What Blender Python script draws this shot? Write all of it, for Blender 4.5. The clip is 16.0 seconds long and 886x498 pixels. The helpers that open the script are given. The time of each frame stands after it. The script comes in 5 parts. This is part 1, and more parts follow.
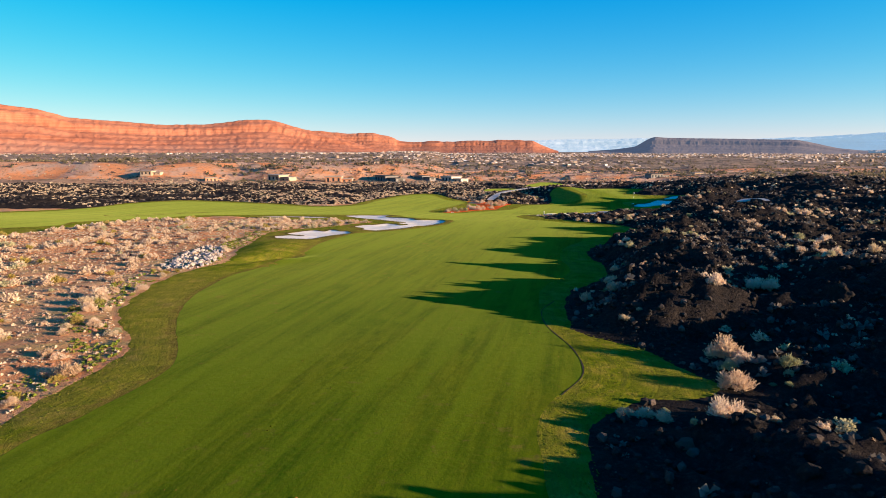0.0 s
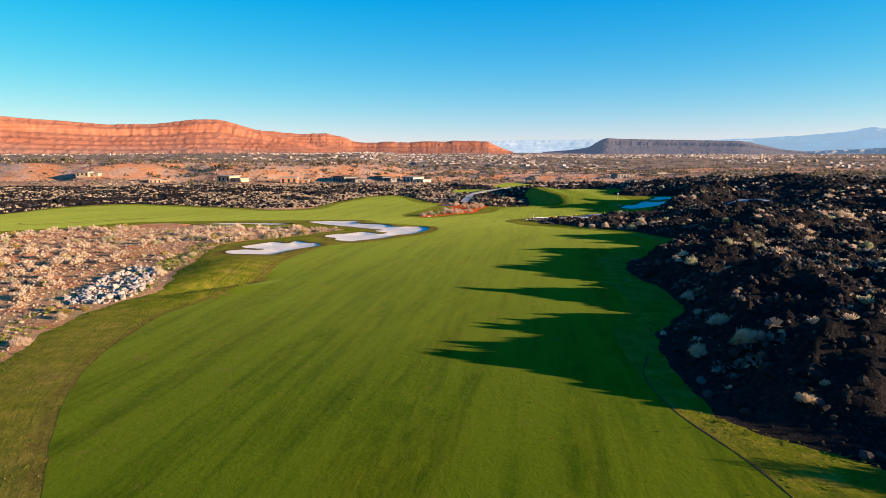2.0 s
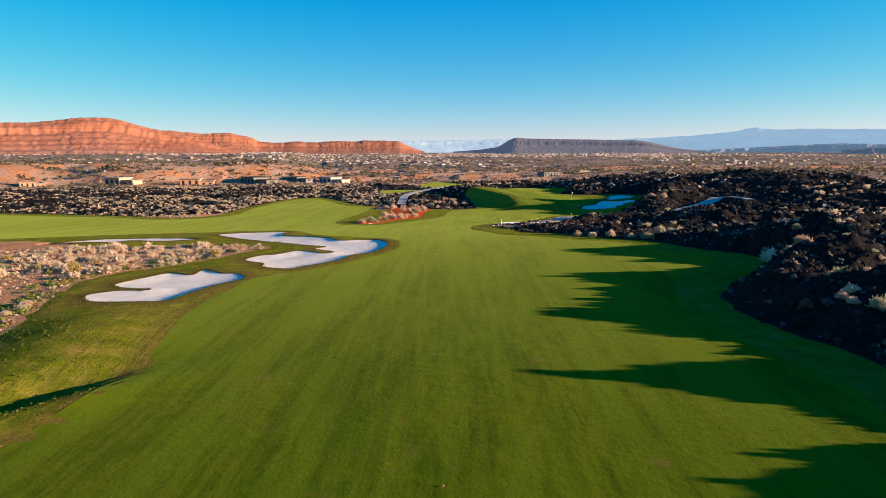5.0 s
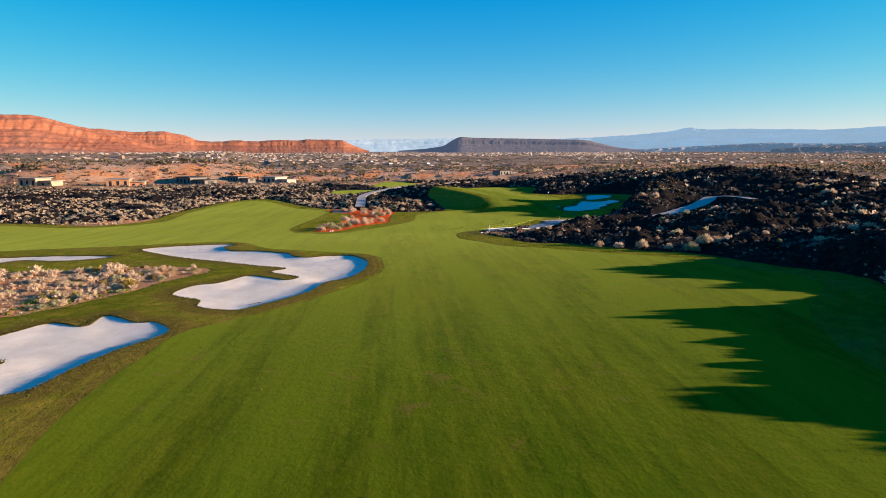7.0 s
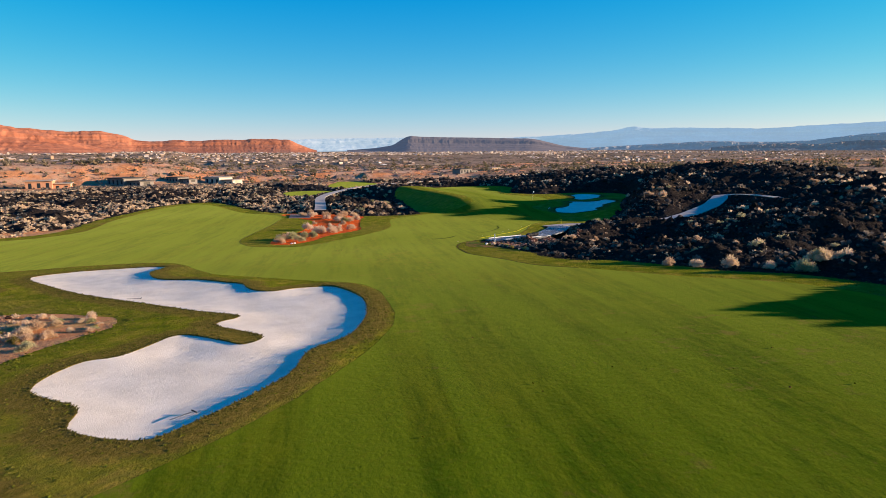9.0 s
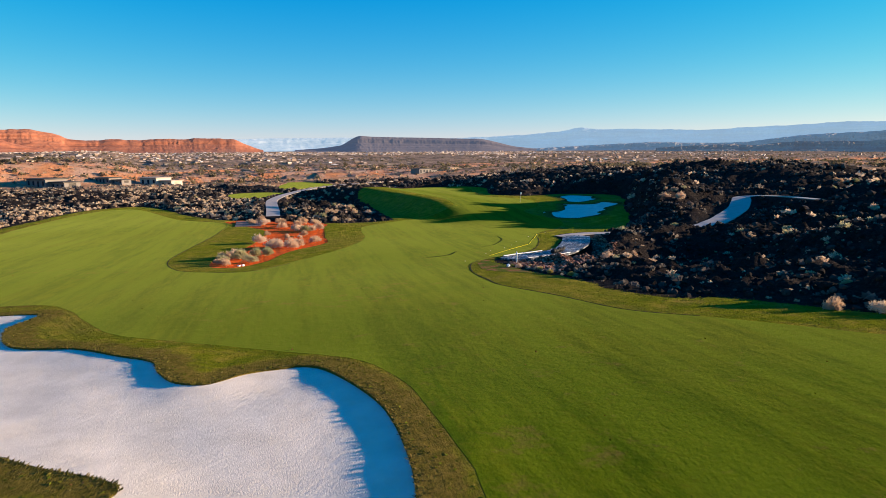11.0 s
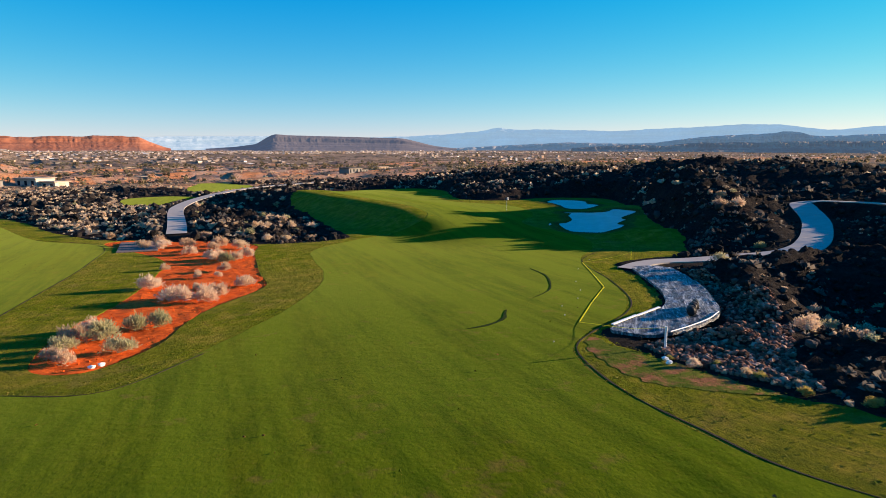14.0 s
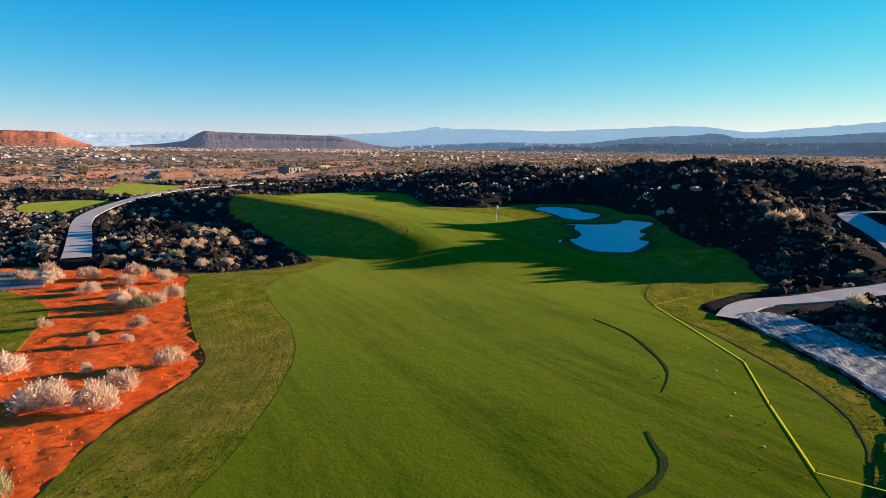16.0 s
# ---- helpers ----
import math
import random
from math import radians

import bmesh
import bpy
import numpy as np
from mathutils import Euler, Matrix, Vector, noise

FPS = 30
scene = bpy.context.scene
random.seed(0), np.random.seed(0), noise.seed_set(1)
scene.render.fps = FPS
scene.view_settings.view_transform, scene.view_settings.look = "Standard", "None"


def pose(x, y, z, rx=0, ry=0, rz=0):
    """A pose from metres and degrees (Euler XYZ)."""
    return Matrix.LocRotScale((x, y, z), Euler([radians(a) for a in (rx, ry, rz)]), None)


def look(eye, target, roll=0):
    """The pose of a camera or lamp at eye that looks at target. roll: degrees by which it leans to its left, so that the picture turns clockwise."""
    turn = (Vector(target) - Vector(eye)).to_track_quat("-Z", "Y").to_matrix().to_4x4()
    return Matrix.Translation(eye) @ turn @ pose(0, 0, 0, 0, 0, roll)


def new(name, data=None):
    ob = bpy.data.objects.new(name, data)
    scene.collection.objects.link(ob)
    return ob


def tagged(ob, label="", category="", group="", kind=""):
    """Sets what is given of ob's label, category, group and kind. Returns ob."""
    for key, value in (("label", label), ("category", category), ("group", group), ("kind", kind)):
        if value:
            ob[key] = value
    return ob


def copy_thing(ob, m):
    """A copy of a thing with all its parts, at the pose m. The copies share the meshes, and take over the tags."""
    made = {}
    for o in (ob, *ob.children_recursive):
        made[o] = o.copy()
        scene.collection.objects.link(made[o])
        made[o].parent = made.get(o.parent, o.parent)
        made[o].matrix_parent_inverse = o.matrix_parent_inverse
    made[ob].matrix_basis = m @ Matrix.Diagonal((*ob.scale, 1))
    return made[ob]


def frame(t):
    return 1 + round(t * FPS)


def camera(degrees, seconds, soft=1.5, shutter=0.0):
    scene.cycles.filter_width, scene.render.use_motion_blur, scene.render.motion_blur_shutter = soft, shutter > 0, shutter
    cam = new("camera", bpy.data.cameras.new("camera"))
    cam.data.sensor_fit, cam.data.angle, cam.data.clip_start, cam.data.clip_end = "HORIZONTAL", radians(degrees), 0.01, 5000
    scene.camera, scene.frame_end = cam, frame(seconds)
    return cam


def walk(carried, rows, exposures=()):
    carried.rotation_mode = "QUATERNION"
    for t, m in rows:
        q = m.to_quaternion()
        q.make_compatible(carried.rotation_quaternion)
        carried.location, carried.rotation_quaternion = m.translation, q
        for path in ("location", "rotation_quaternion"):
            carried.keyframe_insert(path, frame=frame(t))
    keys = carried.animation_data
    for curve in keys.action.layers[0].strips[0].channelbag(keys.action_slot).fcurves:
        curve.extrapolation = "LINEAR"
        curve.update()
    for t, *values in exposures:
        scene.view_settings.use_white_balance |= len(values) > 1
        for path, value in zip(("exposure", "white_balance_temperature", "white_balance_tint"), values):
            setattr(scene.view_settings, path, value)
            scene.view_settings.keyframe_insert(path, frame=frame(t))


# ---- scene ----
cam = camera(70.84, 16.0, soft=0.6, shutter=0.2)
PATH = [
    (0, (0.00, -0.00, 14.00), (0.03, 98.79, -1.51), -0.03),
    (0.5, (-1.18, 4.04, 13.77), (0.53, 102.82, -1.73), -0.01),
    (1, (-2.32, 8.12, 13.56), (1.06, 106.86, -1.93), -0.03),
    (1.5, (-3.39, 12.23, 13.33), (1.64, 110.90, -2.12), -0.03),
    (2, (-4.39, 16.46, 13.09), (2.79, 115.01, -2.27), -0.02),
    (2.5, (-5.23, 20.51, 12.83), (4.20, 118.88, -2.49), -0.05),
    (3, (-6.03, 24.53, 12.61), (5.75, 122.64, -2.73), 0.02),
    (3.5, (-6.77, 28.60, 12.39), (7.35, 126.40, -2.97), 0.00),
    (4, (-7.42, 32.66, 12.19), (9.03, 130.09, -3.21), -0.09),
    (6.5, (-9.36, 53.01, 11.27), (18.26, 147.88, -4.13), -0.26),
    (7, (-9.37, 57.62, 11.06), (20.18, 151.89, -4.45), -0.24),
    (7.5, (-9.33, 62.26, 10.83), (22.04, 155.93, -4.71), -0.24),
    (8, (-9.22, 66.90, 10.61), (24.01, 159.92, -4.99), -0.32),
    (8.5, (-8.97, 71.50, 10.39), (26.12, 163.83, -5.22), -0.36),
    (9, (-8.67, 76.05, 10.14), (28.42, 167.59, -5.51), -0.46),
    (11.5, (-5.07, 99.25, 9.05), (41.04, 186.60, -6.59), -0.28),
    (12, (-4.18, 103.88, 8.86), (43.77, 190.23, -6.79), -0.25),
    (12.5, (-3.22, 108.39, 8.67), (46.61, 193.67, -6.98), -0.27),
    (13, (-2.16, 112.86, 8.51), (49.56, 197.00, -7.16), -0.25),
    (13.5, (-1.01, 117.27, 8.39), (52.55, 200.24, -7.31), -0.18),
    (14, (0.30, 121.60, 8.30), (55.69, 203.35, -7.44), -0.09),
    (14.5, (1.56, 125.77, 8.25), (58.91, 206.15, -7.53), 0.01),
    (15, (2.82, 129.80, 8.27), (62.07, 208.78, -7.57), 0.10),
    (15.5, (4.06, 133.71, 8.26), (65.30, 211.15, -7.62), 0.20),
    (16, (5.29, 137.47, 8.25), (68.64, 213.19, -7.64), 0.39),
]
walk(cam, [(t, look(eye, target, roll)) for t, eye, target, roll in PATH], [(0, 1.62, 6400, 11), (4, 1.55, 6400, 11), (7, 1.45, 6400, 11), (9.5, 1.45, 6400, 11), (12.5, 1.55, 6400, 11), (16, 1.52, 6400, 11)])

from mathutils.geometry import delaunay_2d_cdt

# ---- light ----
SUN_AZ, SUN_EL = 110.0, 9.8         # degrees clockwise from +y, degrees above the horizon
world = bpy.data.worlds.new("sky_world")
scene.world = world
world.use_nodes = True
wn = world.node_tree
sky = wn.nodes.new("ShaderNodeTexSky")
sky.sky_type, sky.sun_disc = "NISHITA", False
sky.sun_elevation, sky.sun_rotation = radians(SUN_EL), radians(SUN_AZ)
sky.air_density, sky.dust_density, sky.ozone_density, sky.altitude = 0.9, 0.0, 5.0, 900
wn.nodes["Background"].inputs["Strength"].default_value = 0.12
vivid = wn.nodes.new("ShaderNodeHueSaturation")
vivid.inputs["Hue"].default_value = 0.495
vivid.inputs["Saturation"].default_value = 1.18
wn.links.new(sky.outputs["Color"], vivid.inputs["Color"])
under = wn.nodes.new("ShaderNodeVectorMath")   # clear dry air: an even blue that pales towards the horizon
under.operation = "MULTIPLY_ADD"
under.inputs[1].default_value, under.inputs[2].default_value = (0.08, 0.17, 0.345), (0.84, 1.00, 0.38)
even = wn.nodes.new("ShaderNodeVectorMath")
even.operation = "DIVIDE"
wn.links.new(vivid.outputs["Color"], under.inputs[0])
wn.links.new(vivid.outputs["Color"], even.inputs[0])
wn.links.new(under.outputs[0], even.inputs[1])
wn.links.new(even.outputs[0], wn.nodes["Background"].inputs["Color"])
sun = new("sun", bpy.data.lights.new("sun", "SUN"))
sun.data.energy, sun.data.angle, sun.data.color = 5.0, radians(0.6), (1.0, 0.74, 0.48)
sun_way = Vector((math.sin(radians(SUN_AZ)) * math.cos(radians(SUN_EL)), math.cos(radians(SUN_AZ)) * math.cos(radians(SUN_EL)), math.sin(radians(SUN_EL))))
sun.matrix_world = look(sun_way * 60, (0, 0, 0))


# ---- noise and shapes ----
def lattice(ix, iy, seed):
    h = (ix.astype(np.int64) * 374761393 + iy.astype(np.int64) * 668265263 + seed * 1442695041) & 0xFFFFFFFF
    h = ((h ^ (h >> 13)) * 1274126177) & 0xFFFFFFFF
    return ((h ^ (h >> 16)) & 0xFFFFFF) / float(0xFFFFFF)


def vnoise(x, y, seed=0):
    """Smooth lattice noise, 0 to 1."""
    ix, iy = np.floor(x), np.floor(y)
    u, v = x - ix, y - iy
    u, v = u * u * (3 - 2 * u), v * v * (3 - 2 * v)
    a, b = lattice(ix, iy, seed), lattice(ix + 1, iy, seed)
    c, d = lattice(ix, iy + 1, seed), lattice(ix + 1, iy + 1, seed)
    return (a * (1 - u) + b * u) * (1 - v) + (c * (1 - u) + d * u) * v


def fbm(x, y, octaves=4, seed=0):
    s, amp, total = 0.0, 0.5, 0.0
    for k in range(octaves):
        s, total = s + amp * vnoise(x * 2 ** k + 17 * k, y * 2 ** k - 9 * k, seed + k), total + amp
        amp *= 0.5
    return s / total


def ridged(x, y, octaves=4, seed=0):
    s, amp, total = 0.0, 0.5, 0.0
    for k in range(octaves):
        n = 1 - np.abs(2 * vnoise(x * 2 ** k + 31 * k, y * 2 ** k + 7 * k, seed + k) - 1)
        s, total = s + amp * n * n, total + amp
        amp *= 0.55
    return s / total


def step(a, b, x):
    u = np.clip((x - a) / (b - a), 0, 1)
    return u * u * (3 - 2 * u)


def curve(x, xs, ys):
    """Smooth cubic through knots."""
    xs, ys = np.asarray(xs, float), np.asarray(ys, float)
    m = np.gradient(ys, xs)
    x = np.clip(x, xs[0], xs[-1])
    k = np.clip(np.searchsorted(xs, x) - 1, 0, len(xs) - 2)
    h = xs[k + 1] - xs[k]
    u = (x - xs[k]) / h
    return ((2 * u ** 3 - 3 * u ** 2 + 1) * ys[k] + (u ** 3 - 2 * u ** 2 + u) * h * m[k]
            + (-2 * u ** 3 + 3 * u ** 2) * ys[k + 1] + (u ** 3 - u ** 2) * h * m[k + 1])


def bump(x, y, cx, cy, rx, ry, turn=0.0):
    c, s = math.cos(radians(turn)), math.sin(radians(turn))
    u, v = ((x - cx) * c + (y - cy) * s) / rx, (-(x - cx) * s + (y - cy) * c) / ry
    return np.exp(-(u * u + v * v))


def loop(points, gap=0.8):
    """A closed smooth line through the points, with about that gap between its points."""
    p = np.asarray(points, float)
    out = []
    for k in range(len(p)):
        a, b, c, d = p[k - 1], p[k], p[(k + 1) % len(p)], p[(k + 2) % len(p)]
        n = max(1, int(np.hypot(*(c - b)) / gap))
        for j in range(n):
            u = j / n
            out.append(0.5 * (2 * b + (c - a) * u + (2 * a - 5 * b + 4 * c - d) * u * u + (3 * b - a - 3 * c + d) * u ** 3))
    return np.array(out)


def chain(points, gap=0.8):
    """An open smooth line through the points."""
    p = np.asarray(points, float)
    p = np.vstack([2 * p[0] - p[1], p, 2 * p[-1] - p[-2]])
    out = []
    for k in range(1, len(p) - 2):
        a, b, c, d = p[k - 1], p[k], p[k + 1], p[k + 2]
        n = max(1, int(np.linalg.norm(c - b) / gap))
        for j in range(n):
            u = j / n
            out.append(0.5 * (2 * b + (c - a) * u + (2 * a - 5 * b + 4 * c - d) * u * u + (3 * b - a - 3 * c + d) * u ** 3))
    return np.array(out + [p[-2]])


def outside(x, y, line, far=30.0):
    """Distance to the closed line, negative inside it, held at far."""
    shape = np.shape(x)
    x, y = np.ravel(np.asarray(x, float)), np.ravel(np.asarray(y, float))
    out = np.full(x.shape, float(far))
    a, b = line, np.roll(line, -1, 0)
    e = b - a
    ee = np.maximum((e * e).sum(1), 1e-12)
    slope = e[:, 0] / np.where(e[:, 1] == 0, 1e-9, e[:, 1])
    lo, hi = line.min(0) - far, line.max(0) + far
    near = np.nonzero((x > lo[0]) & (x < hi[0]) & (y > lo[1]) & (y < hi[1]))[0]
    if not len(near):
        return out.reshape(shape)
    size = 12.0
    key = np.floor((x[near] - lo[0]) / size).astype(np.int64) * 100000 + np.floor((y[near] - lo[1]) / size).astype(np.int64)
    order = np.argsort(key, kind="stable")
    cuts = np.nonzero(np.diff(key[order]))[0] + 1
    for part in np.split(near[order], cuts):
        px, py = x[part, None], y[part, None]
        x0, x1, y0, y1 = px.min(), px.max(), py.min(), py.max()
        pick = ((np.minimum(a[:, 0], b[:, 0]) < x1 + far) & (np.maximum(a[:, 0], b[:, 0]) > x0 - far)
                & (np.minimum(a[:, 1], b[:, 1]) < y1 + far) & (np.maximum(a[:, 1], b[:, 1]) > y0 - far))
        if pick.any():
            p, q, l = a[pick], e[pick], ee[pick]
            u = np.clip(((px - p[:, 0]) * q[:, 0] + (py - p[:, 1]) * q[:, 1]) / l, 0, 1)
            d = np.sqrt(((px - p[:, 0] - u * q[:, 0]) ** 2 + (py - p[:, 1] - u * q[:, 1]) ** 2).min(1))
            tx, ty = px, py
        else:
            d = np.full(len(part), far)
            tx, ty = px[:1], py[:1]
        row = (np.minimum(a[:, 1], b[:, 1]) <= ty.max()) & (np.maximum(a[:, 1], b[:, 1]) >= ty.min())
        p, q, m = a[row], b[row], slope[row]
        cross = ((p[:, 1] > ty) != (q[:, 1] > ty)) & (tx < p[:, 0] + m * (ty - p[:, 1]))
        inside = cross.sum(1) % 2 == 1
        out[part] = np.minimum(d, far) * np.where(inside, -1, 1)
    return out.reshape(shape)


def beside(x, y, line):
    """Distance to an open line."""
    shape = np.shape(x)
    x, y = np.ravel(x), np.ravel(y)
    best = np.full(x.shape, 1e9)
    for a, b in zip(line[:-1], line[1:]):
        e = b - a
        u = np.clip(((x - a[0]) * e[0] + (y - a[1]) * e[1]) / max(1e-9, e @ e), 0, 1)
        best = np.minimum(best, (x - a[0] - u * e[0]) ** 2 + (y - a[1] - u * e[1]) ** 2)
    return np.sqrt(best).reshape(shape)


def ragged(line, size, scale, seed):
    """The closed line with small uneven bays."""
    way = np.roll(line, -1, 0) - np.roll(line, 1, 0)
    way /= np.linalg.norm(way, axis=1)[:, None] + 1e-9
    n = fbm(line[:, 0] / scale, line[:, 1] / scale, 3, seed) - 0.5
    return line + np.stack([-way[:, 1], way[:, 0]], 1) * (2 * size * n)[:, None]


# ---- outlines of the plan ----
TURF_LEFT = [(-22, -40), (-20, 10), (-19.2, 25.5), (-18.7, 31), (-19.1, 36.3), (-22.4, 41.4), (-24.5, 46.3), (-26, 55), (-25.2, 62), (-23.6, 66),
             (-24.6, 74.7), (-25.4, 84), (-26, 92), (-24, 97), (-20.5, 100), (-15.5, 107), (-12.7, 112.3), (-18, 117), (-26, 117), (-34.5, 121)]
TURF_FAR = [(-39, 128), (-49, 135), (-53, 120), (-60, 113), (-61, 98), (-65, 90), (-80, 75), (-140, 70), (-160, 110), (-105, 160), (-98, 195), (-85, 208),
            (-60, 196), (-49, 190), (-36, 180), (-28, 186), (-24, 211), (-15, 238), (-3, 246), (4, 214), (8, 203), (14, 200), (21, 189)]
TURF_GREEN = [(30.5, 186.5), (34, 196), (36.5, 210), (39, 226), (47, 240), (62, 255), (76, 258), (79, 249), (76, 233), (65, 212), (68, 204), (79, 204), (87, 198),
              (80, 187), (74, 180), (68, 174), (63, 167), (57, 161), (54, 158), (49.5, 155.2)]
TURF_RIGHT = [(42, 154.6), (38.6, 152.4), (35.2, 148.3), (30.2, 143.4), (25, 141.7), (22.3, 140.2), (21.1, 136.6), (20.9, 132), (21.1, 128), (20.1, 122.4), (21, 119),
              (23.5, 116.5), (26.5, 108.7), (30, 104), (31, 97), (33, 92), (31.4, 87.5), (24.6, 82), (20, 78), (17.5, 73), (16.7, 68.5), (17, 65), (15.6, 58)]
TURF_NEAR = [(10.5, 50), (9.2, 44.6), (8.7, 39), (10.3, 37), (12, 35), (12.8, 32.4), (13.8, 29.1), (11, 27.6), (8.7, 27), (6.8, 25.5), (5.9, 23.6),
             (5.6, 21), (5.3, 19.4), (5, 10), (6, -40)]
turf_line = ragged(loop(TURF_LEFT + TURF_FAR + TURF_GREEN + TURF_RIGHT + TURF_NEAR, 0.6), 0.5, 1.6, 11)
FAIRWAY_LEFT = [(-17, -38), (-17, 10), (-17, 22.4), (-16, 26), (-14.7, 31.4), (-15.5, 35), (-17.7, 40), (-19.3, 44.6), (-20.3, 50), (-20.3, 57.5), (-19, 61), (-18, 64),
                (-16.3, 70), (-15.8, 80), (-14.2, 86.5), (-12.5, 90.8), (-7.6, 94.7), (-4, 98.5), (-1, 102.5), (0.8, 106.2), (1.8, 111.4), (2.0, 114.1), (1.3, 117.4)]
FAIRWAY_FAR = [(-1.6, 121.0), (-5, 124.7), (-7.4, 128.2), (-9.7, 136.4), (-12, 140), (-18, 141.5), (-24.4, 141), (-40, 141), (-55, 138), (-58, 125), (-66, 112), (-70, 100), (-130, 90),
               (-148, 110), (-103, 152), (-95, 190), (-83, 202), (-60, 190), (-49, 184), (-36, 175), (-25, 181), (-21, 209), (-14, 232), (-5, 238), (1.3, 207.6)]
FAIRWAY_ISLAND = [(7.4, 197), (4.6, 183.8), (-1.3, 165.5), (-3.2, 157.5), (-2.8, 151.3), (-0.5, 148.3), (2.4, 146.8), (6.4, 150), (12.2, 155.5), (17.2, 162), (19.6, 167), (23.4, 178.5), (30, 183.7)]
FAIRWAY_GREEN = [(34, 185.5), (42, 187), (45, 195), (45.5, 215), (48, 232), (60, 247), (73, 252), (74, 240), (66, 222), (60, 208), (63, 196), (59, 186), (52, 180), (51.5, 170), (47, 164), (40.3, 159.2), (33.9, 150.6), (29.6, 145.4), (26.3, 143), (22.0, 141.4), (19.5, 140), (17.7, 137.3), (16.4, 134.2), (15.7, 131.2), (15.3, 128.4), (16, 123.6), (16.3, 118.2), (18.1, 115)]
FAIRWAY_RIGHT = [(22, 108), (26, 103), (27, 97), (28.5, 92), (26, 88), (20.5, 84), (16.5, 79), (14, 73), (13, 67), (12.5, 60), (8.5, 52), (7.2, 45.5), (6.9, 40), (7.6, 35), (7.3, 31), (5.5, 28), (4, 25), (3.6, 20), (3.4, 10), (4, -38)]
fairway_line = ragged(loop(FAIRWAY_LEFT + FAIRWAY_FAR + FAIRWAY_ISLAND + FAIRWAY_GREEN + FAIRWAY_RIGHT, 0.6), 0.12, 1.8, 13)
BUNKERS = {
    "front": loop([(-23.5, 86.5), (-22.3, 84), (-18.8, 83.2), (-17.5, 83.5), (-16.7, 85.4), (-15.4, 88), (-13.5, 90.7), (-14.4, 93.2), (-15.5, 93.6), (-17.3, 96), (-17.9, 93.7),
                   (-19.8, 95), (-20.9, 93.6), (-22.7, 90.7), (-21.9, 88.8), (-19.8, 87.6), (-22.0, 87.6)], 0.3),
    "middle": loop([(-12.5, 96.6), (-10.5, 95.0), (-9.0, 95.7), (-5.8, 98.8), (-4.4, 101.7), (-2.1, 103.7), (-0.4, 107.3), (0.5, 111.2), (0.5, 114.0), (0.1, 116.5), (-0.5, 117.4), (-1.5, 117.6), (-2.6, 117.6), (-4.0, 117.0), (-5.0, 117.7),
                    (-5.5, 119.4), (-5.7, 121.2), (-7.0, 123.0), (-8.6, 125.3), (-11.3, 127.6), (-12.1, 132.3), (-11.2, 136.0), (-16.3, 137.4), (-21.1, 135.1), (-18, 127), (-15.1, 121.5), (-11.8, 116.7), (-8.9, 112.7),
                    (-6.7, 110.1), (-7.9, 108.5), (-6.0, 105.3), (-6.9, 104.1), (-7.8, 105.2), (-9.5, 107.0), (-10.8, 105.7), (-11.9, 104.4), (-13.4, 104.0), (-14.4, 101.2), (-12.6, 98.6)], 0.3),
    "back": loop([(-40, 128), (-35.7, 127.0), (-32.3, 125.5), (-30.5, 127.5), (-27.5, 125.6), (-24.5, 125.6), (-22.4, 127.9), (-27.3, 130.6), (-32.3, 132), (-36.5, 131.5)], 0.3),
    "left": loop([(-71, 133), (-66, 137), (-62, 146), (-58, 152), (-62, 153), (-68, 145), (-74, 138)], 0.3),
    "green_far": loop([(71.8, 196.7), (70.5, 193.9), (68.7, 190.6), (66.2, 187), (65.8, 184.6), (67.2, 183.4), (71, 184.8), (74.8, 189), (75.3, 191.1), (78.6, 194.7), (78, 197.8), (76, 199.4)], 0.3),
    "green_near": loop([(62.6, 184), (62.6, 182.4), (61.2, 181.4), (59.5, 179.1), (57.4, 178), (56.1, 178), (54.2, 175.4), (53.1, 172.9), (53.9, 171.3), (55.2, 169.8), (57.8, 170.4), (61.3, 171.9),
                        (61.6, 173.2), (64.1, 174), (64.6, 175.1), (68.3, 175.8), (68.4, 178), (68, 179.6), (66.4, 179.3), (64.5, 181.2)], 0.3),
}
island_line = loop([(7.5, 199), (13, 199.5), (20.5, 189), (18.5, 181), (15.5, 170), (14.5, 165.3), (12.8, 162.8), (9.3, 159.5), (7.0, 156.2), (5.1, 152.6), (2.1, 150), (0.2, 151), (0, 153.3), (1.2, 158),
                    (3.6, 162.5), (6, 167.5), (8.7, 174.7), (10.5, 183)], 0.4)

far_greens = [loop([(18, 258), (27, 254), (34, 268), (36, 280), (30, 288), (20, 282)], 1.0), loop([(41, 300), (58, 312), (68, 345), (66, 380), (56, 372), (44, 330)], 1.5)]
path_left = chain([(15.1, 199.3, -1.45), (16.5, 206, -1.20), (18.3, 215.6, -1.20), (20.3, 226, -1.25), (23.1, 236.7, -1.35), (29.5, 253.8, -1.60), (39.4, 273.6, -1.80), (50.6, 291.9, -2.10), (64, 306, -2.30), (84, 318, -2.40)], 1.0)
path_right = chain([(38.4, 152.6, -0.75), (41.2, 153.3, -0.75), (43.6, 153.1, -0.75), (46, 151.9, -0.72), (49.7, 150.3, -0.6), (52.3, 149.0, -0.5), (55.5, 148.2, -0.28), (60, 149.2, 0.05), (66, 151.8, 0.55), (71, 154.5, 0.95), (75.8, 157.8, 1.45), (78.6, 159.6, 1.9), (80.2, 157.6, 2.15), (78.4, 152, 2.4), (76, 146, 2.5)], 0.7)
PATHS = ((path_left, 2.3), (path_right, 2.7))


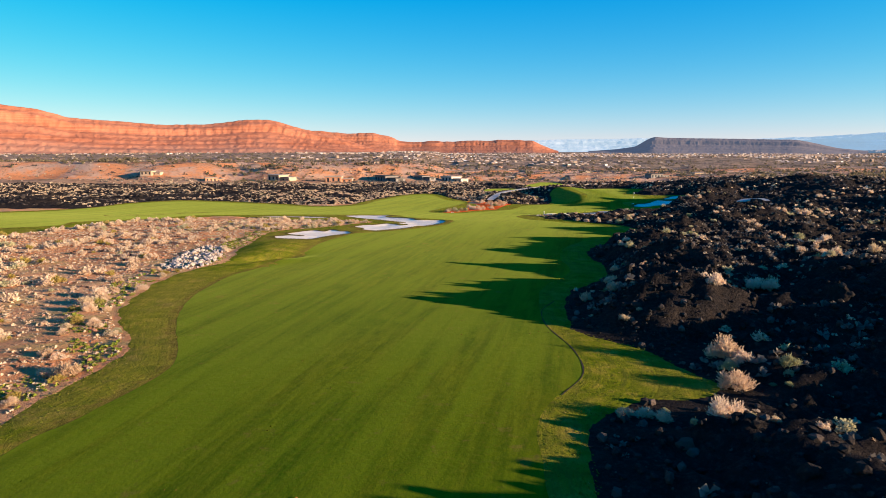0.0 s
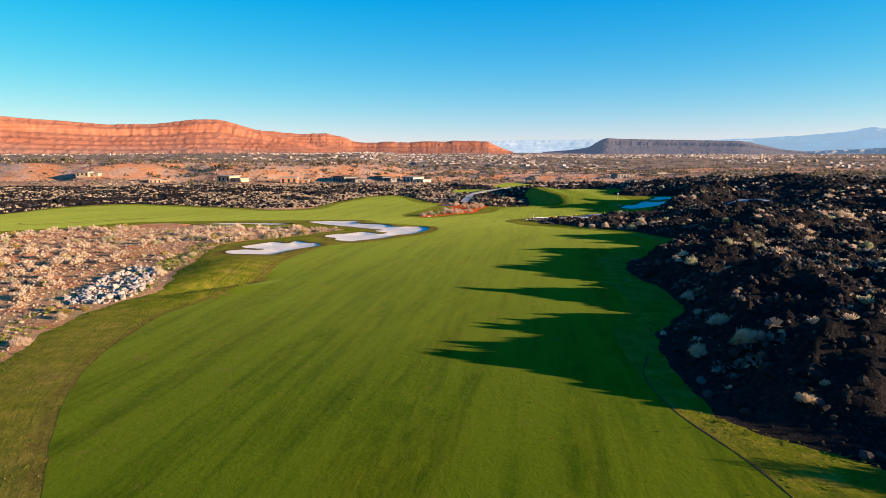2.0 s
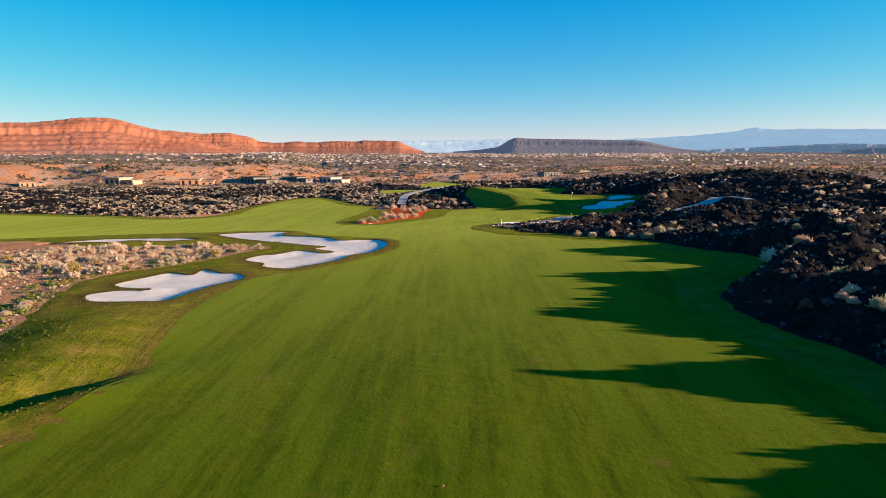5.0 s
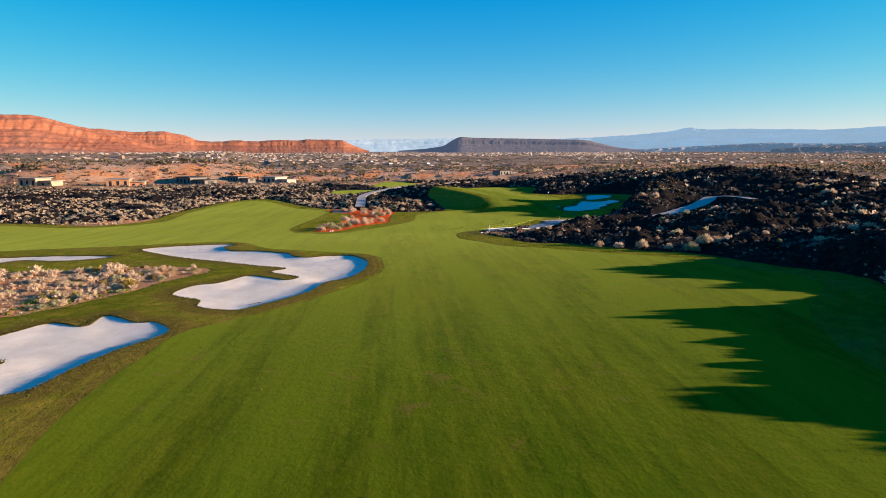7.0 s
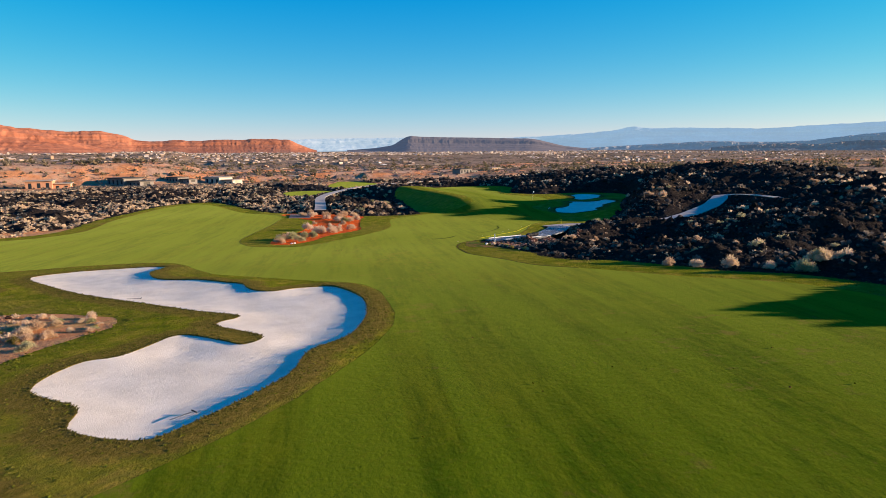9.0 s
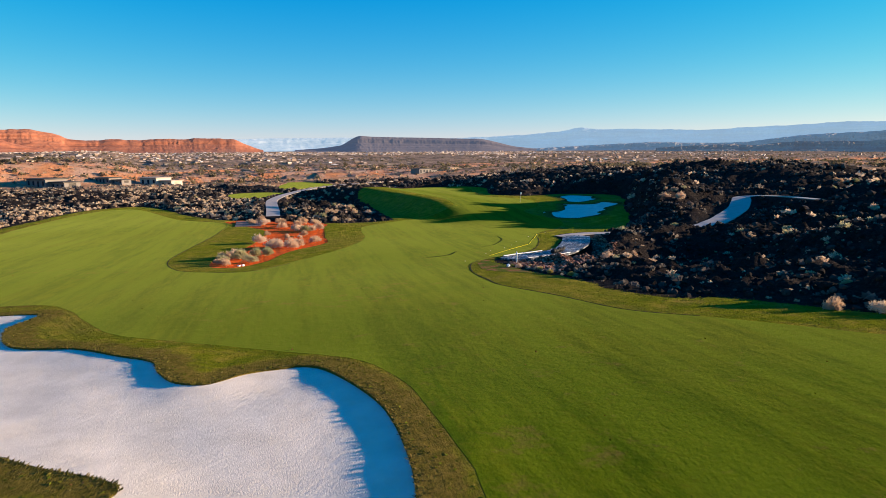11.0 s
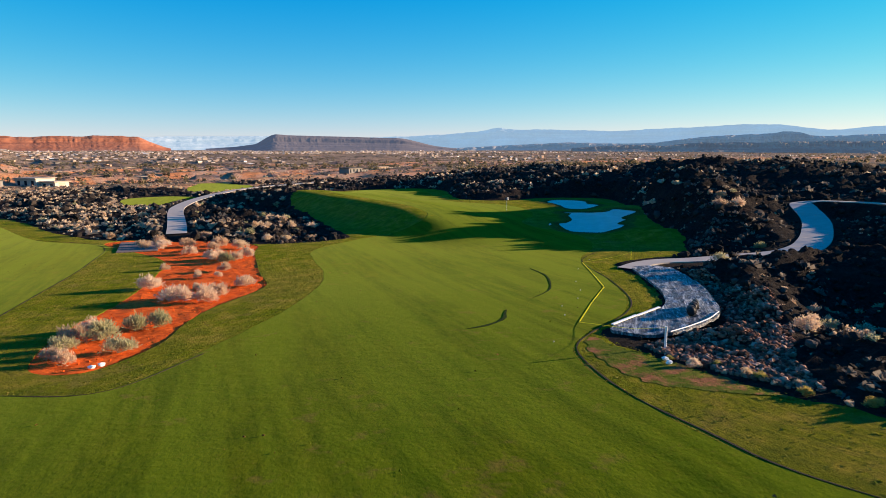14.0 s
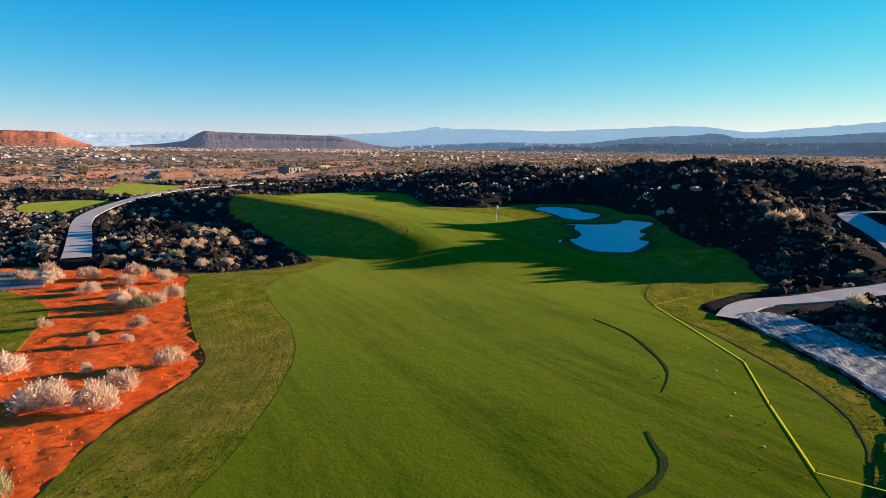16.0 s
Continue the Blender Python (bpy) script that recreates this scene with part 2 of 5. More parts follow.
# ---- the land ----
def rise(x, y):
    """The land without its sand hollows and without its rocks."""
    z = curve(y, (-400, 0, 60, 106, 155, 210, 260, 350, 500, 800, 1500, 6000), (3, 2.5, 2.3, 1.6, -0.9, -2.2, -2.8, -4, -7, -9, -3, 12))
    z = z + 0.6 * bump(x, y, -20.5, 74.5, 3.2, 6) - 0.62 * bump(x, y, -19.6, 67.6, 3.8, 1.0, 38) + 0.22 * bump(x, y, -17.9, 65.6, 4.2, 1.1, 40)
    z = z + 0.35 * (fbm(x / 22, y / 22, 2, 5) - 0.5)
    # the raised green: steep towards the west, gentle towards the east
    up = curve(y, (150, 168, 176, 184, 194, 208, 225, 250, 275, 300, 400), (0, 0, 0.5, 1.5, 2.4, 2.9, 3.3, 2.6, 0.6, 0, 0))
    z = z + up * step(34.5, 43.5, x + 1.2 * (fbm(x / 9, y / 9, 2, 51) - 0.5)) * (1 - 0.35 * step(46, 58, x)) * (1 - step(95, 125, x))
    z = z + 1.5 * bump(x, y, 73, 176, 9, 10)
    z = z + 1.2 * bump(x, y, 57, 163, 4, 5)
    return z


def rocks(x, y):
    """Height of the lava over the land, from 0 at the turf's edge."""
    z = 1.6 * bump(x, y, 18, 45.5, 6, 3.0) + 1.7 * bump(x, y, 15.5, 41, 3.6, 3.0) + 1.0 * bump(x, y, 15.5, 50.5, 2.6, 2.8) + 0.7 * bump(x, y, 23, 75.5, 2.6, 3.0) + 1.7 * bump(x, y, 21.5, 57.5, 6, 3.2) + 1.5 * bump(x, y, 24, 68.3, 6, 3.8) + 1.9 * bump(x, y, 29.5, 79, 6, 3.4) + 1.3 * bump(x, y, 28, 66, 17, 30)
    z = z + 2.9 * bump(x, y, 33, 32, 9, 16) + 1.9 * bump(x, y, 14, 13, 6, 7) + 1.9 * bump(x, y, 38, 90, 8, 4.5) + 2.4 * bump(x, y, 48, 94, 11, 12) + 2.5 * bump(x, y, 52, 122, 12, 8) + 1.7 * bump(x, y, 36.8, 141.3, 5.5, 1.7, 45)
    z = z - 2.6 * bump(x, y, 41, 134, 9, 10) + 1.5 * bump(x, y, 46.5, 144.8, 5, 2.2) + 1.8 * bump(x, y, 61, 159, 6, 4) + 4.2 * bump(x, y, 70, 167, 8, 6) + 3.6 * bump(x, y, 79, 177, 6, 7) + 6.8 * bump(x, y, 120, 190, 34, 40) + 4 * bump(x, y, 100, 135, 30, 25)
    return z + 5 * bump(x, y, 130, 260, 45, 40) - 1.2 * bump(x, y, 29, 193, 5, 4) + 1.5 * bump(x, y, 25, 209, 6, 9)


def along(x, y, line):
    """Distance to a path of points with heights, and the height of its nearest point."""
    d = np.sqrt((x[:, None] - line[:, 0]) ** 2 + (y[:, None] - line[:, 1]) ** 2)
    k = d.argmin(1)
    return d[np.arange(len(k)), k], line[k, 2]


def ground_height(x, y, dt):
    """The bare ground: dt is the distance outside the turf."""
    lava = lava_share(x, y, dt)
    z = rise(x, y) + rocks(x, y) * step(0, 3.2, dt)
    rough = 1.7 * (ridged(x / 9, y / 9, 5, 3) - 0.42) + 1.35 * (ridged(x / 3.1, y / 3.1, 4, 8) - 0.4) + 0.55 * (ridged(x / 1.4, y / 1.4, 3, 9) - 0.4)
    rough = rough + 1.9 * (ridged(x / 17, y / 11, 3, 15) - 0.45) * step(9, 18, dt)
    z = z + lava * step(0.2, 4, dt) * rough * (1 - 0.7 * step(250, 500, np.hypot(x, y - 100)))
    z = z + (1 - lava) * step(0, 3, dt) * 0.5 * (fbm(x / 6, y / 6, 4, 12) - 0.5)
    # the orange terrace and the plain behind it
    terrace = step(-26, 26, y - (420 + 0.1 * x + 60 * (fbm(x / 90, y * 0 + 3.0, 3, 21) - 0.5))) * step(20, -50, x)
    for line, width in PATHS:
        reach = 5.0 if line is path_left else 3.6
        lo, hi = line[:, :2].min(0) - 15, line[:, :2].max(0) + 15
        box = (x > lo[0]) & (x < hi[0]) & (y > lo[1]) & (y < hi[1])
        if box.any():
            d, h = along(x[box], y[box], line)
            w = step(reach, width / 2 + 0.3, d)
            z[box] = z[box] * (1 - w) + (h - 0.06 - (0.9 * step(2.2, 6, d) if line is path_left else 0)) * w
    away = np.hypot(x, y)
    ledge = ridged(x / 130, y / 42, 4, 35)
    z = z + step(340, 480, away) * step(2200, 1300, away) * (5.0 * (ledge - 0.45) + 2.2 * step(0.46, 0.52, ledge))
    z = z + 8.5 * terrace + 3 * (fbm(x / 160, y / 160, 3, 33) - 0.5) * step(280, 500, np.hypot(x, y))
    return z


def lava_share(x, y, dt):
    """1 where black lava lies, 0 on the sandy desert."""
    n = 26 * (fbm(x / 30, y / 30, 3, 40) - 0.5)
    right = step(-2, 2, x - curve(y, (-400, 0, 120, 165, 190, 260, 400, 700), (-3, -3, -2, 0, 4, 2, -60, -160)) + 0.1 * n)
    left = step(0, 14, y - (190 + 0.32 * x) + n) * step(-420, -380, x)
    band = np.maximum(right, left) * (1 - step(305, 375, y + 3 * n - 0.05 * x)) * (1 - step(220, 300, x + n))
    return band * step(-3.0, -1.5, dt)


def axis(parts):
    out = []
    for a, b, gap in parts:
        out += list(np.linspace(a, b, max(1, int(round((b - a) / gap))), endpoint=False))
    return np.array(out + [parts[-1][1]])


def sheet(name, xs, ys, zs, material, smooth=True):
    """A grid mesh from arrays of x, y and z."""
    ny, nx = zs.shape
    co = np.stack([xs, ys, zs], -1).reshape(-1, 3)
    k = (np.arange(ny - 1)[:, None] * nx + np.arange(nx - 1)).ravel()
    faces = np.stack([k, k + 1, k + nx + 1, k + nx], 1)
    me = bpy.data.meshes.new(name)
    me.vertices.add(len(co)); me.vertices.foreach_set("co", co.ravel())
    me.loops.add(faces.size); me.loops.foreach_set("vertex_index", faces.ravel())
    me.polygons.add(len(faces))
    me.polygons.foreach_set("loop_start", np.arange(0, faces.size, 4))
    me.update(calc_edges=True)
    me.polygons.foreach_set("use_smooth", np.full(len(faces), smooth))
    me.materials.append(material)
    return new(name, me)


def attribute(ob, name, values):
    a = ob.data.attributes.new(name, "FLOAT", "POINT")
    a.data.foreach_set("value", np.ravel(values).astype(np.float32))


# ---- materials ----
class Paint:
    """A node material, built up in a few calls."""

    def __init__(self, name, rough=0.9, spec=0.05):
        self.m = bpy.data.materials.new(name)
        self.m.use_nodes = True
        self.t = self.m.node_tree
        self.b = self.t.nodes["Principled BSDF"]
        self.b.inputs["Roughness"].default_value = rough
        self.b.inputs["Specular IOR Level"].default_value = spec
        self.pos = self.t.nodes.new("ShaderNodeNewGeometry").outputs["Position"]

    def link(self, a, b):
        if isinstance(a, (int, float)):
            b.default_value = a
        elif isinstance(a, tuple):
            b.default_value = (*a, 1) if len(a) == 3 and b.type == "RGBA" else a
        else:
            self.t.links.new(a, b)

    def noise(self, scale, detail=4, rough=0.6, at=None, stretch=None, warp=0.0):
        n = self.t.nodes.new("ShaderNodeTexNoise")
        n.inputs["Scale"].default_value, n.inputs["Detail"].default_value = scale, detail
        n.inputs["Roughness"].default_value, n.inputs["Distortion"].default_value = rough, warp
        v = at or self.pos
        if stretch:
            k = self.t.nodes.new("ShaderNodeMapping")
            k.vector_type = "TEXTURE"
            k.inputs["Rotation"].default_value = (0, 0, radians(stretch[0]))
            k.inputs["Scale"].default_value = (1 / stretch[1], 1 / stretch[2], 1)
            self.t.links.new(v, k.inputs["Vector"])
            v = k.outputs[0]
        self.t.links.new(v, n.inputs["Vector"])
        return n.outputs["Fac"]

    def cells(self, scale, what="Distance", feature="F1"):
        n = self.t.nodes.new("ShaderNodeTexVoronoi")
        n.feature = feature
        n.inputs["Scale"].default_value = scale
        self.t.links.new(self.pos, n.inputs["Vector"])
        return n.outputs[what]

    def ramp(self, fac, *stops):
        n = self.t.nodes.new("ShaderNodeValToRGB")
        e = n.color_ramp.elements
        while len(e) < len(stops):
            e.new(0.5)
        for k, (p, c) in enumerate(stops):
            e[k].position = p
            e[k].color = (*c, 1) if isinstance(c, tuple) else (c, c, c, 1)
        self.link(fac, n.inputs["Fac"])
        return n.outputs["Color"]

    def mix(self, fac, a, b, kind="MIX"):
        n = self.t.nodes.new("ShaderNodeMix")
        n.data_type, n.blend_type = "RGBA", kind
        self.link(fac, n.inputs[0])
        self.link(a, n.inputs[6])
        self.link(b, n.inputs[7])
        return n.outputs[2]

    def math(self, kind, a, b=0.0):
        n = self.t.nodes.new("ShaderNodeMath")
        n.operation = kind
        self.link(a, n.inputs[0])
        self.link(b, n.inputs[1])
        return n.outputs[0]

    def attr(self, name):
        n = self.t.nodes.new("ShaderNodeAttribute")
        n.attribute_name = name
        return n.outputs["Fac"]

    def random(self, island=False):
        if island:
            return self.t.nodes.new("ShaderNodeNewGeometry").outputs["Random Per Island"]
        return self.t.nodes.new("ShaderNodeObjectInfo").outputs["Random"]

    def color(self, c):
        self.link(c, self.b.inputs["Base Color"])
        return self

    def bump(self, height, strength=0.5, far=0.1):
        n = self.t.nodes.new("ShaderNodeBump")
        n.inputs["Strength"].default_value, n.inputs["Distance"].default_value = strength, far
        self.link(height, n.inputs["Height"])
        self.t.links.new(n.outputs["Normal"], self.b.inputs["Normal"])
        return self


def make_ground():
    p = Paint("desert_and_lava", 0.95, 0.02)
    fine, mid, wide = p.noise(6, 6, 0.7), p.noise(0.35, 5, 0.6), p.noise(0.03, 4)
    sand = p.ramp(mid, (0.3, (0.696, 0.275, 0.107)), (0.5, (0.719, 0.396, 0.214)), (0.7, (0.603, 0.374, 0.204)))
    sand = p.mix(p.ramp(wide, (0.4, 0.0), (0.62, 0.65)), sand, (0.719, 0.264, 0.102))
    sand = p.mix(p.ramp(fine, (0.45, 0.0), (0.75, 0.45)), sand, (0.255, 0.165, 0.102))
    sand = p.mix(p.ramp(p.noise(0.22, 5, 0.7), (0.52, 0.0), (0.64, 0.6)), sand, (0.50, 0.40, 0.16))
    stone = p.ramp(p.noise(3.5, 8, 0.75), (0.3, (0.010, 0.009, 0.009)), (0.52, (0.023, 0.020, 0.020)), (0.74, (0.070, 0.056, 0.050)))
    stone = p.mix(p.ramp(p.noise(0.5, 4), (0.5, 0.0), (0.72, 0.6)), stone, (0.060, 0.043, 0.034))
    plain = p.ramp(p.noise(0.018, 8, 0.75), (0.35, (0.17, 0.125, 0.095)), (0.5, (0.31, 0.225, 0.165)), (0.65, (0.42, 0.29, 0.205)))
    plain = p.mix(p.ramp(p.noise(0.011, 5, 0.7, stretch=(4, 0.4, 1.4)), (0.56, 0.0), (0.66, 0.7)), plain, (0.50, 0.21, 0.10))
    plain = p.mix(p.ramp(p.noise(0.06, 7, 0.75, stretch=(-3, 0.5, 1.5)), (0.50, 0.0), (0.60, 0.85)), plain, (0.060, 0.050, 0.042))
    plain = p.mix(p.ramp(p.noise(0.35, 6, 0.75), (0.46, 0.0), (0.60, 0.75)), plain, (0.13, 0.105, 0.07))
    plain = p.mix(p.attr("scarp"), plain, p.mix(p.ramp(p.noise(0.5, 6, 0.75), (0.52, 0.0), (0.64, 0.8)), p.ramp(p.noise(0.05, 5, 0.7), (0.42, (0.44, 0.30, 0.23)), (0.56, (0.58, 0.24, 0.11))), (0.16, 0.12, 0.08)))
    c = p.mix(p.attr("plain"), sand, plain)
    edge = p.math("ADD", p.attr("lava"), p.math("MULTIPLY", p.math("SUBTRACT", p.noise(1.2, 4), 0.5), 0.7))
    edge = p.ramp(edge, (0.42, 0.0), (0.58, 1.0))
    c = p.mix(edge, c, stone)
    p.color(c).bump(p.math("ADD", fine, p.math("MULTIPLY", p.noise(1.5, 6, 0.7), 2.0)), 0.9, 0.4)
    return p.m


def make_turf():
    p = Paint("rough_turf", 0.9, 0.0)
    p.b.inputs["Sheen Weight"].default_value, p.b.inputs["Sheen Roughness"].default_value = 0.03, 0.4
    p.b.inputs["Sheen Tint"].default_value = (0.75, 0.80, 0.18, 1)
    fine, mid, wide = p.noise(9, 6, 0.75), p.noise(0.8, 5, 0.65), p.noise(0.07, 4)
    c = p.ramp(mid, (0.34, (0.099, 0.139, 0.007)), (0.5, (0.196, 0.211, 0.011)), (0.66, (0.355, 0.279, 0.036)))
    c = p.mix(p.ramp(wide, (0.42, 0.0), (0.65, 0.35)), c, (0.325, 0.217, 0.057))
    c = p.mix(p.ramp(p.noise(0.3, 5, 0.7), (0.55, 0.0), (0.7, 0.5)), c, (0.367, 0.220, 0.078))
    c = p.mix(p.ramp(fine, (0.42, 0.0), (0.7, 0.4)), c, (0.101, 0.120, 0.010))
    lane = p.t.nodes.new("ShaderNodeCombineXYZ")
    p.link(p.attr("edge"), lane.inputs[0])
    p.link(p.math("MULTIPLY", p.noise(0.25, 2), 2.0), lane.inputs[1])
    lines = p.noise(4.0, 4, 0.65, at=lane.outputs[0])
    c = p.mix(p.ramp(lines, (0.46, 0.0), (0.64, 0.55)), c, (0.127, 0.129, 0.020))
    worn = p.math("ADD", p.attr("worn"), p.math("MULTIPLY", p.math("SUBTRACT", p.noise(1.3, 5, 0.7), 0.5), 1.1))
    c = p.mix(p.ramp(worn, (0.4, 0.0), (0.75, 0.85)), c, p.ramp(p.noise(3, 5, 0.7), (0.35, (0.105, 0.085, 0.016)), (0.65, (0.235, 0.160, 0.040))))
    p.color(c).bump(p.math("ADD", fine, p.math("ADD", p.noise(3.5, 6, 0.75), lines)), 1.0, 0.2)
    return p.m


def make_fairway():
    p = Paint("mown_fairway", 0.85, 0.0)
    p.b.inputs["Sheen Weight"].default_value, p.b.inputs["Sheen Roughness"].default_value = 0.08, 0.32
    p.b.inputs["Sheen Tint"].default_value = (0.66, 0.80, 0.20, 1)
    fine, mid, wide = p.noise(14, 5, 0.7), p.noise(0.5, 6, 0.7), p.noise(0.05, 3)
    c = p.ramp(mid, (0.34, (0.033, 0.071, 0.002)), (0.5, (0.062, 0.105, 0.002)), (0.64, (0.101, 0.134, 0.004)))
    c = p.mix(p.ramp(wide, (0.42, 0.0), (0.6, 0.6)), c, (0.123, 0.115, 0.004))
    c = p.mix(p.ramp(p.noise(0.14, 5, 0.65), (0.45, 0.0), (0.62, 0.5)), c, (0.039, 0.092, 0.002))
    c = p.mix(p.ramp(p.noise(1.1, 5, 0.75, stretch=(70, 0.4, 1.6)), (0.46, 0.0), (0.62, 0.6)), c, (0.026, 0.054, 0.002))
    c = p.mix(p.ramp(p.noise(1.6, 4, 0.7, stretch=(-12, 1.0, 0.09)), (0.44, 0.0), (0.62, 0.62)), c, (0.129, 0.146, 0.006))
    c = p.mix(p.ramp(p.noise(0.9, 4, 0.7, stretch=(-12, 1.4, 0.06)), (0.46, 0.0), (0.64, 0.50)), c, (0.029, 0.060, 0.002))
    c = p.mix(p.ramp(p.noise(0.35, 3, 0.6, stretch=(-14, 1.3, 0.06)), (0.45, 0.0), (0.57, 0.75)), c, (0.108, 0.146, 0.005))
    c = p.mix(p.ramp(p.noise(3.5, 5, 0.75), (0.52, 0.0), (0.7, 0.5)), c, (0.129, 0.117, 0.009))
    c = p.mix(p.ramp(fine, (0.45, 0.0), (0.8, 0.5)), c, (0.026, 0.051, 0.002))
    c = p.mix(p.ramp(p.math("ADD", p.math("MULTIPLY", p.noise(0.8, 5, 0.7), 0.7), p.math("MULTIPLY", p.noise(0.06, 2), 0.3)), (0.575, 0.0), (0.66, 0.4)), c, (0.193, 0.089, 0.034))
    w = p.t.nodes.new("ShaderNodeTexWave")
    w.bands_direction = "X"
    w.inputs["Scale"].default_value, w.inputs["Distortion"].default_value = 0.055, 0.6
    k = p.t.nodes.new("ShaderNodeMapping")
    k.inputs["Rotation"].default_value = (0, 0, radians(32))
    p.t.links.new(p.pos, k.inputs["Vector"])
    p.t.links.new(k.outputs[0], w.inputs["Vector"])
    c = p.mix(p.math("MULTIPLY", p.ramp(w.outputs["Fac"], (0.42, 0.0), (0.58, 1.0)), 0.16), c, (0.110, 0.149, 0.005))
    p.color(c).bump(p.math("ADD", p.math("MULTIPLY", p.noise(8, 4, 0.7), 0.4), p.noise(1.8, 6, 0.7)), 0.32, 0.09)
    return p.m


def make_sand():
    p = Paint("white_sand", 0.95, 0.1)
    c = p.ramp(p.noise(0.8, 5, 0.6), (0.3, (0.65, 0.570, 0.460)), (0.7, (0.78, 0.695, 0.58)))
    p.color(c).bump(p.math("ADD", p.noise(30, 3), p.noise(1.4, 4, 0.6, stretch=(35, 0.5, 3))), 0.5, 0.08)
    return p.m


def make_plain(name, dark, light, scale=2.0, rough=0.9, relief=0.3, metal=0.0):
    p = Paint(name, rough)
    p.b.inputs["Metallic"].default_value = metal
    c = p.ramp(p.noise(scale, 6, 0.65), (0.3, dark), (0.7, light))
    c = p.mix(p.ramp(p.noise(scale * 0.12, 4), (0.45, 0.0), (0.7, 0.35)), c, dark)
    p.color(c).bump(p.noise(scale * 6, 5, 0.7), relief, 0.03)
    return p.m


def make_cliff(name, stops, band_scale=0.01, relief=0.8, layers=4.5, patch=0.2, foot=None):
    """Layered rock: bands by height, broken by gullies."""
    p = Paint(name, 0.95, 0.1)
    bands = p.noise(band_scale, 6, 0.7, stretch=None)
    k = p.t.nodes.new("ShaderNodeMapping")
    k.inputs["Scale"].default_value = (0.06, 0.06, layers)
    p.t.links.new(p.pos, k.inputs["Vector"])
    strata = p.noise(0.03, 5, 0.7, at=k.outputs[0])
    c = p.ramp(p.math("ADD", p.math("MULTIPLY", strata, 1 - patch), p.math("MULTIPLY", bands, patch)), *stops)
    if foot:
        low = p.math("ADD", p.attr("foot"), p.math("MULTIPLY", p.math("SUBTRACT", p.noise(0.012, 5, 0.7), 0.5), 0.9))
        c = p.mix(p.ramp(low, (0.40, 0.0), (0.75, 0.85)), c, foot)
        c = p.mix(p.ramp(p.noise(0.09, 6, 0.75), (0.52, 0.0), (0.68, 0.6)), c, (0.24, 0.125, 0.08))
    p.color(c).bump(p.noise(0.08, 6, 0.75), relief, 6.0)
    return p.m


M_GROUND, M_TURF, M_FAIRWAY, M_SAND = make_ground(), make_turf(), make_fairway(), make_sand()
M_RED = make_plain("red_soil", (0.50, 0.060, 0.008), (0.88, 0.160, 0.022), 3.0, 0.95, 1.0)
M_CONCRETE = make_plain("cart_path_concrete", (0.38, 0.335, 0.29), (0.48, 0.425, 0.37), 1.0, 0.85, 0.15)
M_CLIFF = make_cliff("red_sandstone", ((0.36, (0.22, 0.072, 0.040)), (0.47, (0.35, 0.125, 0.068)), (0.56, (0.42, 0.17, 0.098)), (0.66, (0.27, 0.097, 0.056))), 0.014, 0.5, 11.0, 0.42, (0.33, 0.17, 0.12))
M_MESA = make_cliff("dark_basalt_mesa", ((0.3, (0.10, 0.085, 0.088)), (0.5, (0.145, 0.12, 0.118)), (0.7, (0.20, 0.165, 0.155))), 0.012, 0.3, 3.0, 0.6)
# hills and far mountains: the bluish tint is distance haze put into the colour
M_HILL = make_cliff("hazed_brown_hills", ((0.38, (0.10, 0.11, 0.14)), (0.46, (0.20, 0.19, 0.20)), (0.53, (0.34, 0.29, 0.27)), (0.60, (0.20, 0.19, 0.21))), 0.007, 0.8, 1.3, 0.5)
M_NEARHILL = make_cliff("brown_mesa_slopes", ((0.38, (0.09, 0.08, 0.085)), (0.46, (0.17, 0.145, 0.135)), (0.53, (0.32, 0.25, 0.20)), (0.60, (0.18, 0.15, 0.14))), 0.010, 0.8, 1.6, 0.5)
M_HAZED = make_cliff("far_hazed_mountains", ((0.36, (0.13, 0.17, 0.21)), (0.5, (0.26, 0.29, 0.31)), (0.64, (0.46, 0.44, 0.42))), 0.005, 0.6, 1.2, 0.5)

for m, haze_glow in ((M_HAZED, (0.165, 0.228, 0.268)), (M_HILL, (0.055, 0.078, 0.098)), (M_NEARHILL, (0.034, 0.044, 0.056)), (M_MESA, (0.036, 0.038, 0.048))):  # emission standing in for haze in the air, on the backdrop alone
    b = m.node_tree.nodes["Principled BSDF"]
    b.inputs["Emission Color"].default_value, b.inputs["Emission Strength"].default_value = (*haze_glow, 1), 0.6


# ---- ground, turf and sand ----
xs1 = axis([(-4600, -1500, 160), (-1500, -500, 40), (-500, -200, 9), (-200, -70, 2.5), (-70, 4, 0.7), (4, 60, 0.42), (60, 90, 0.7), (90, 180, 1.3), (180, 500, 9), (500, 1500, 40), (1500, 4600, 160)])
ys1 = axis([(-600, -60, 30), (-60, 0, 2.5), (0, 150, 0.45), (150, 215, 0.7), (215, 330, 1.8), (330, 700, 5), (700, 1600, 18), (1600, 4800, 140)])
gx, gy = np.meshgrid(xs1, ys1)
g_turf = outside(gx, gy, turf_line, 20)
for line in far_greens:
    g_turf = np.minimum(g_turf, outside(gx, gy, line, 20))
g_sand = np.full(gx.shape, 6.0)
for line in BUNKERS.values():
    g_sand = np.minimum(g_sand, outside(gx, gy, line, 6))
gz = ground_height(gx, gy, g_turf)
gz = gz - 0.45 * step(-0.6, -2.2, g_turf) - 1.6 * step(2.0, 0.5, g_sand)
ground = tagged(sheet("ground", gx, gy, gz, M_GROUND), "sandy red desert ground and rough black lava field", "ground", kind="structure")
attribute(ground, "lava", lava_share(gx, gy, g_turf))
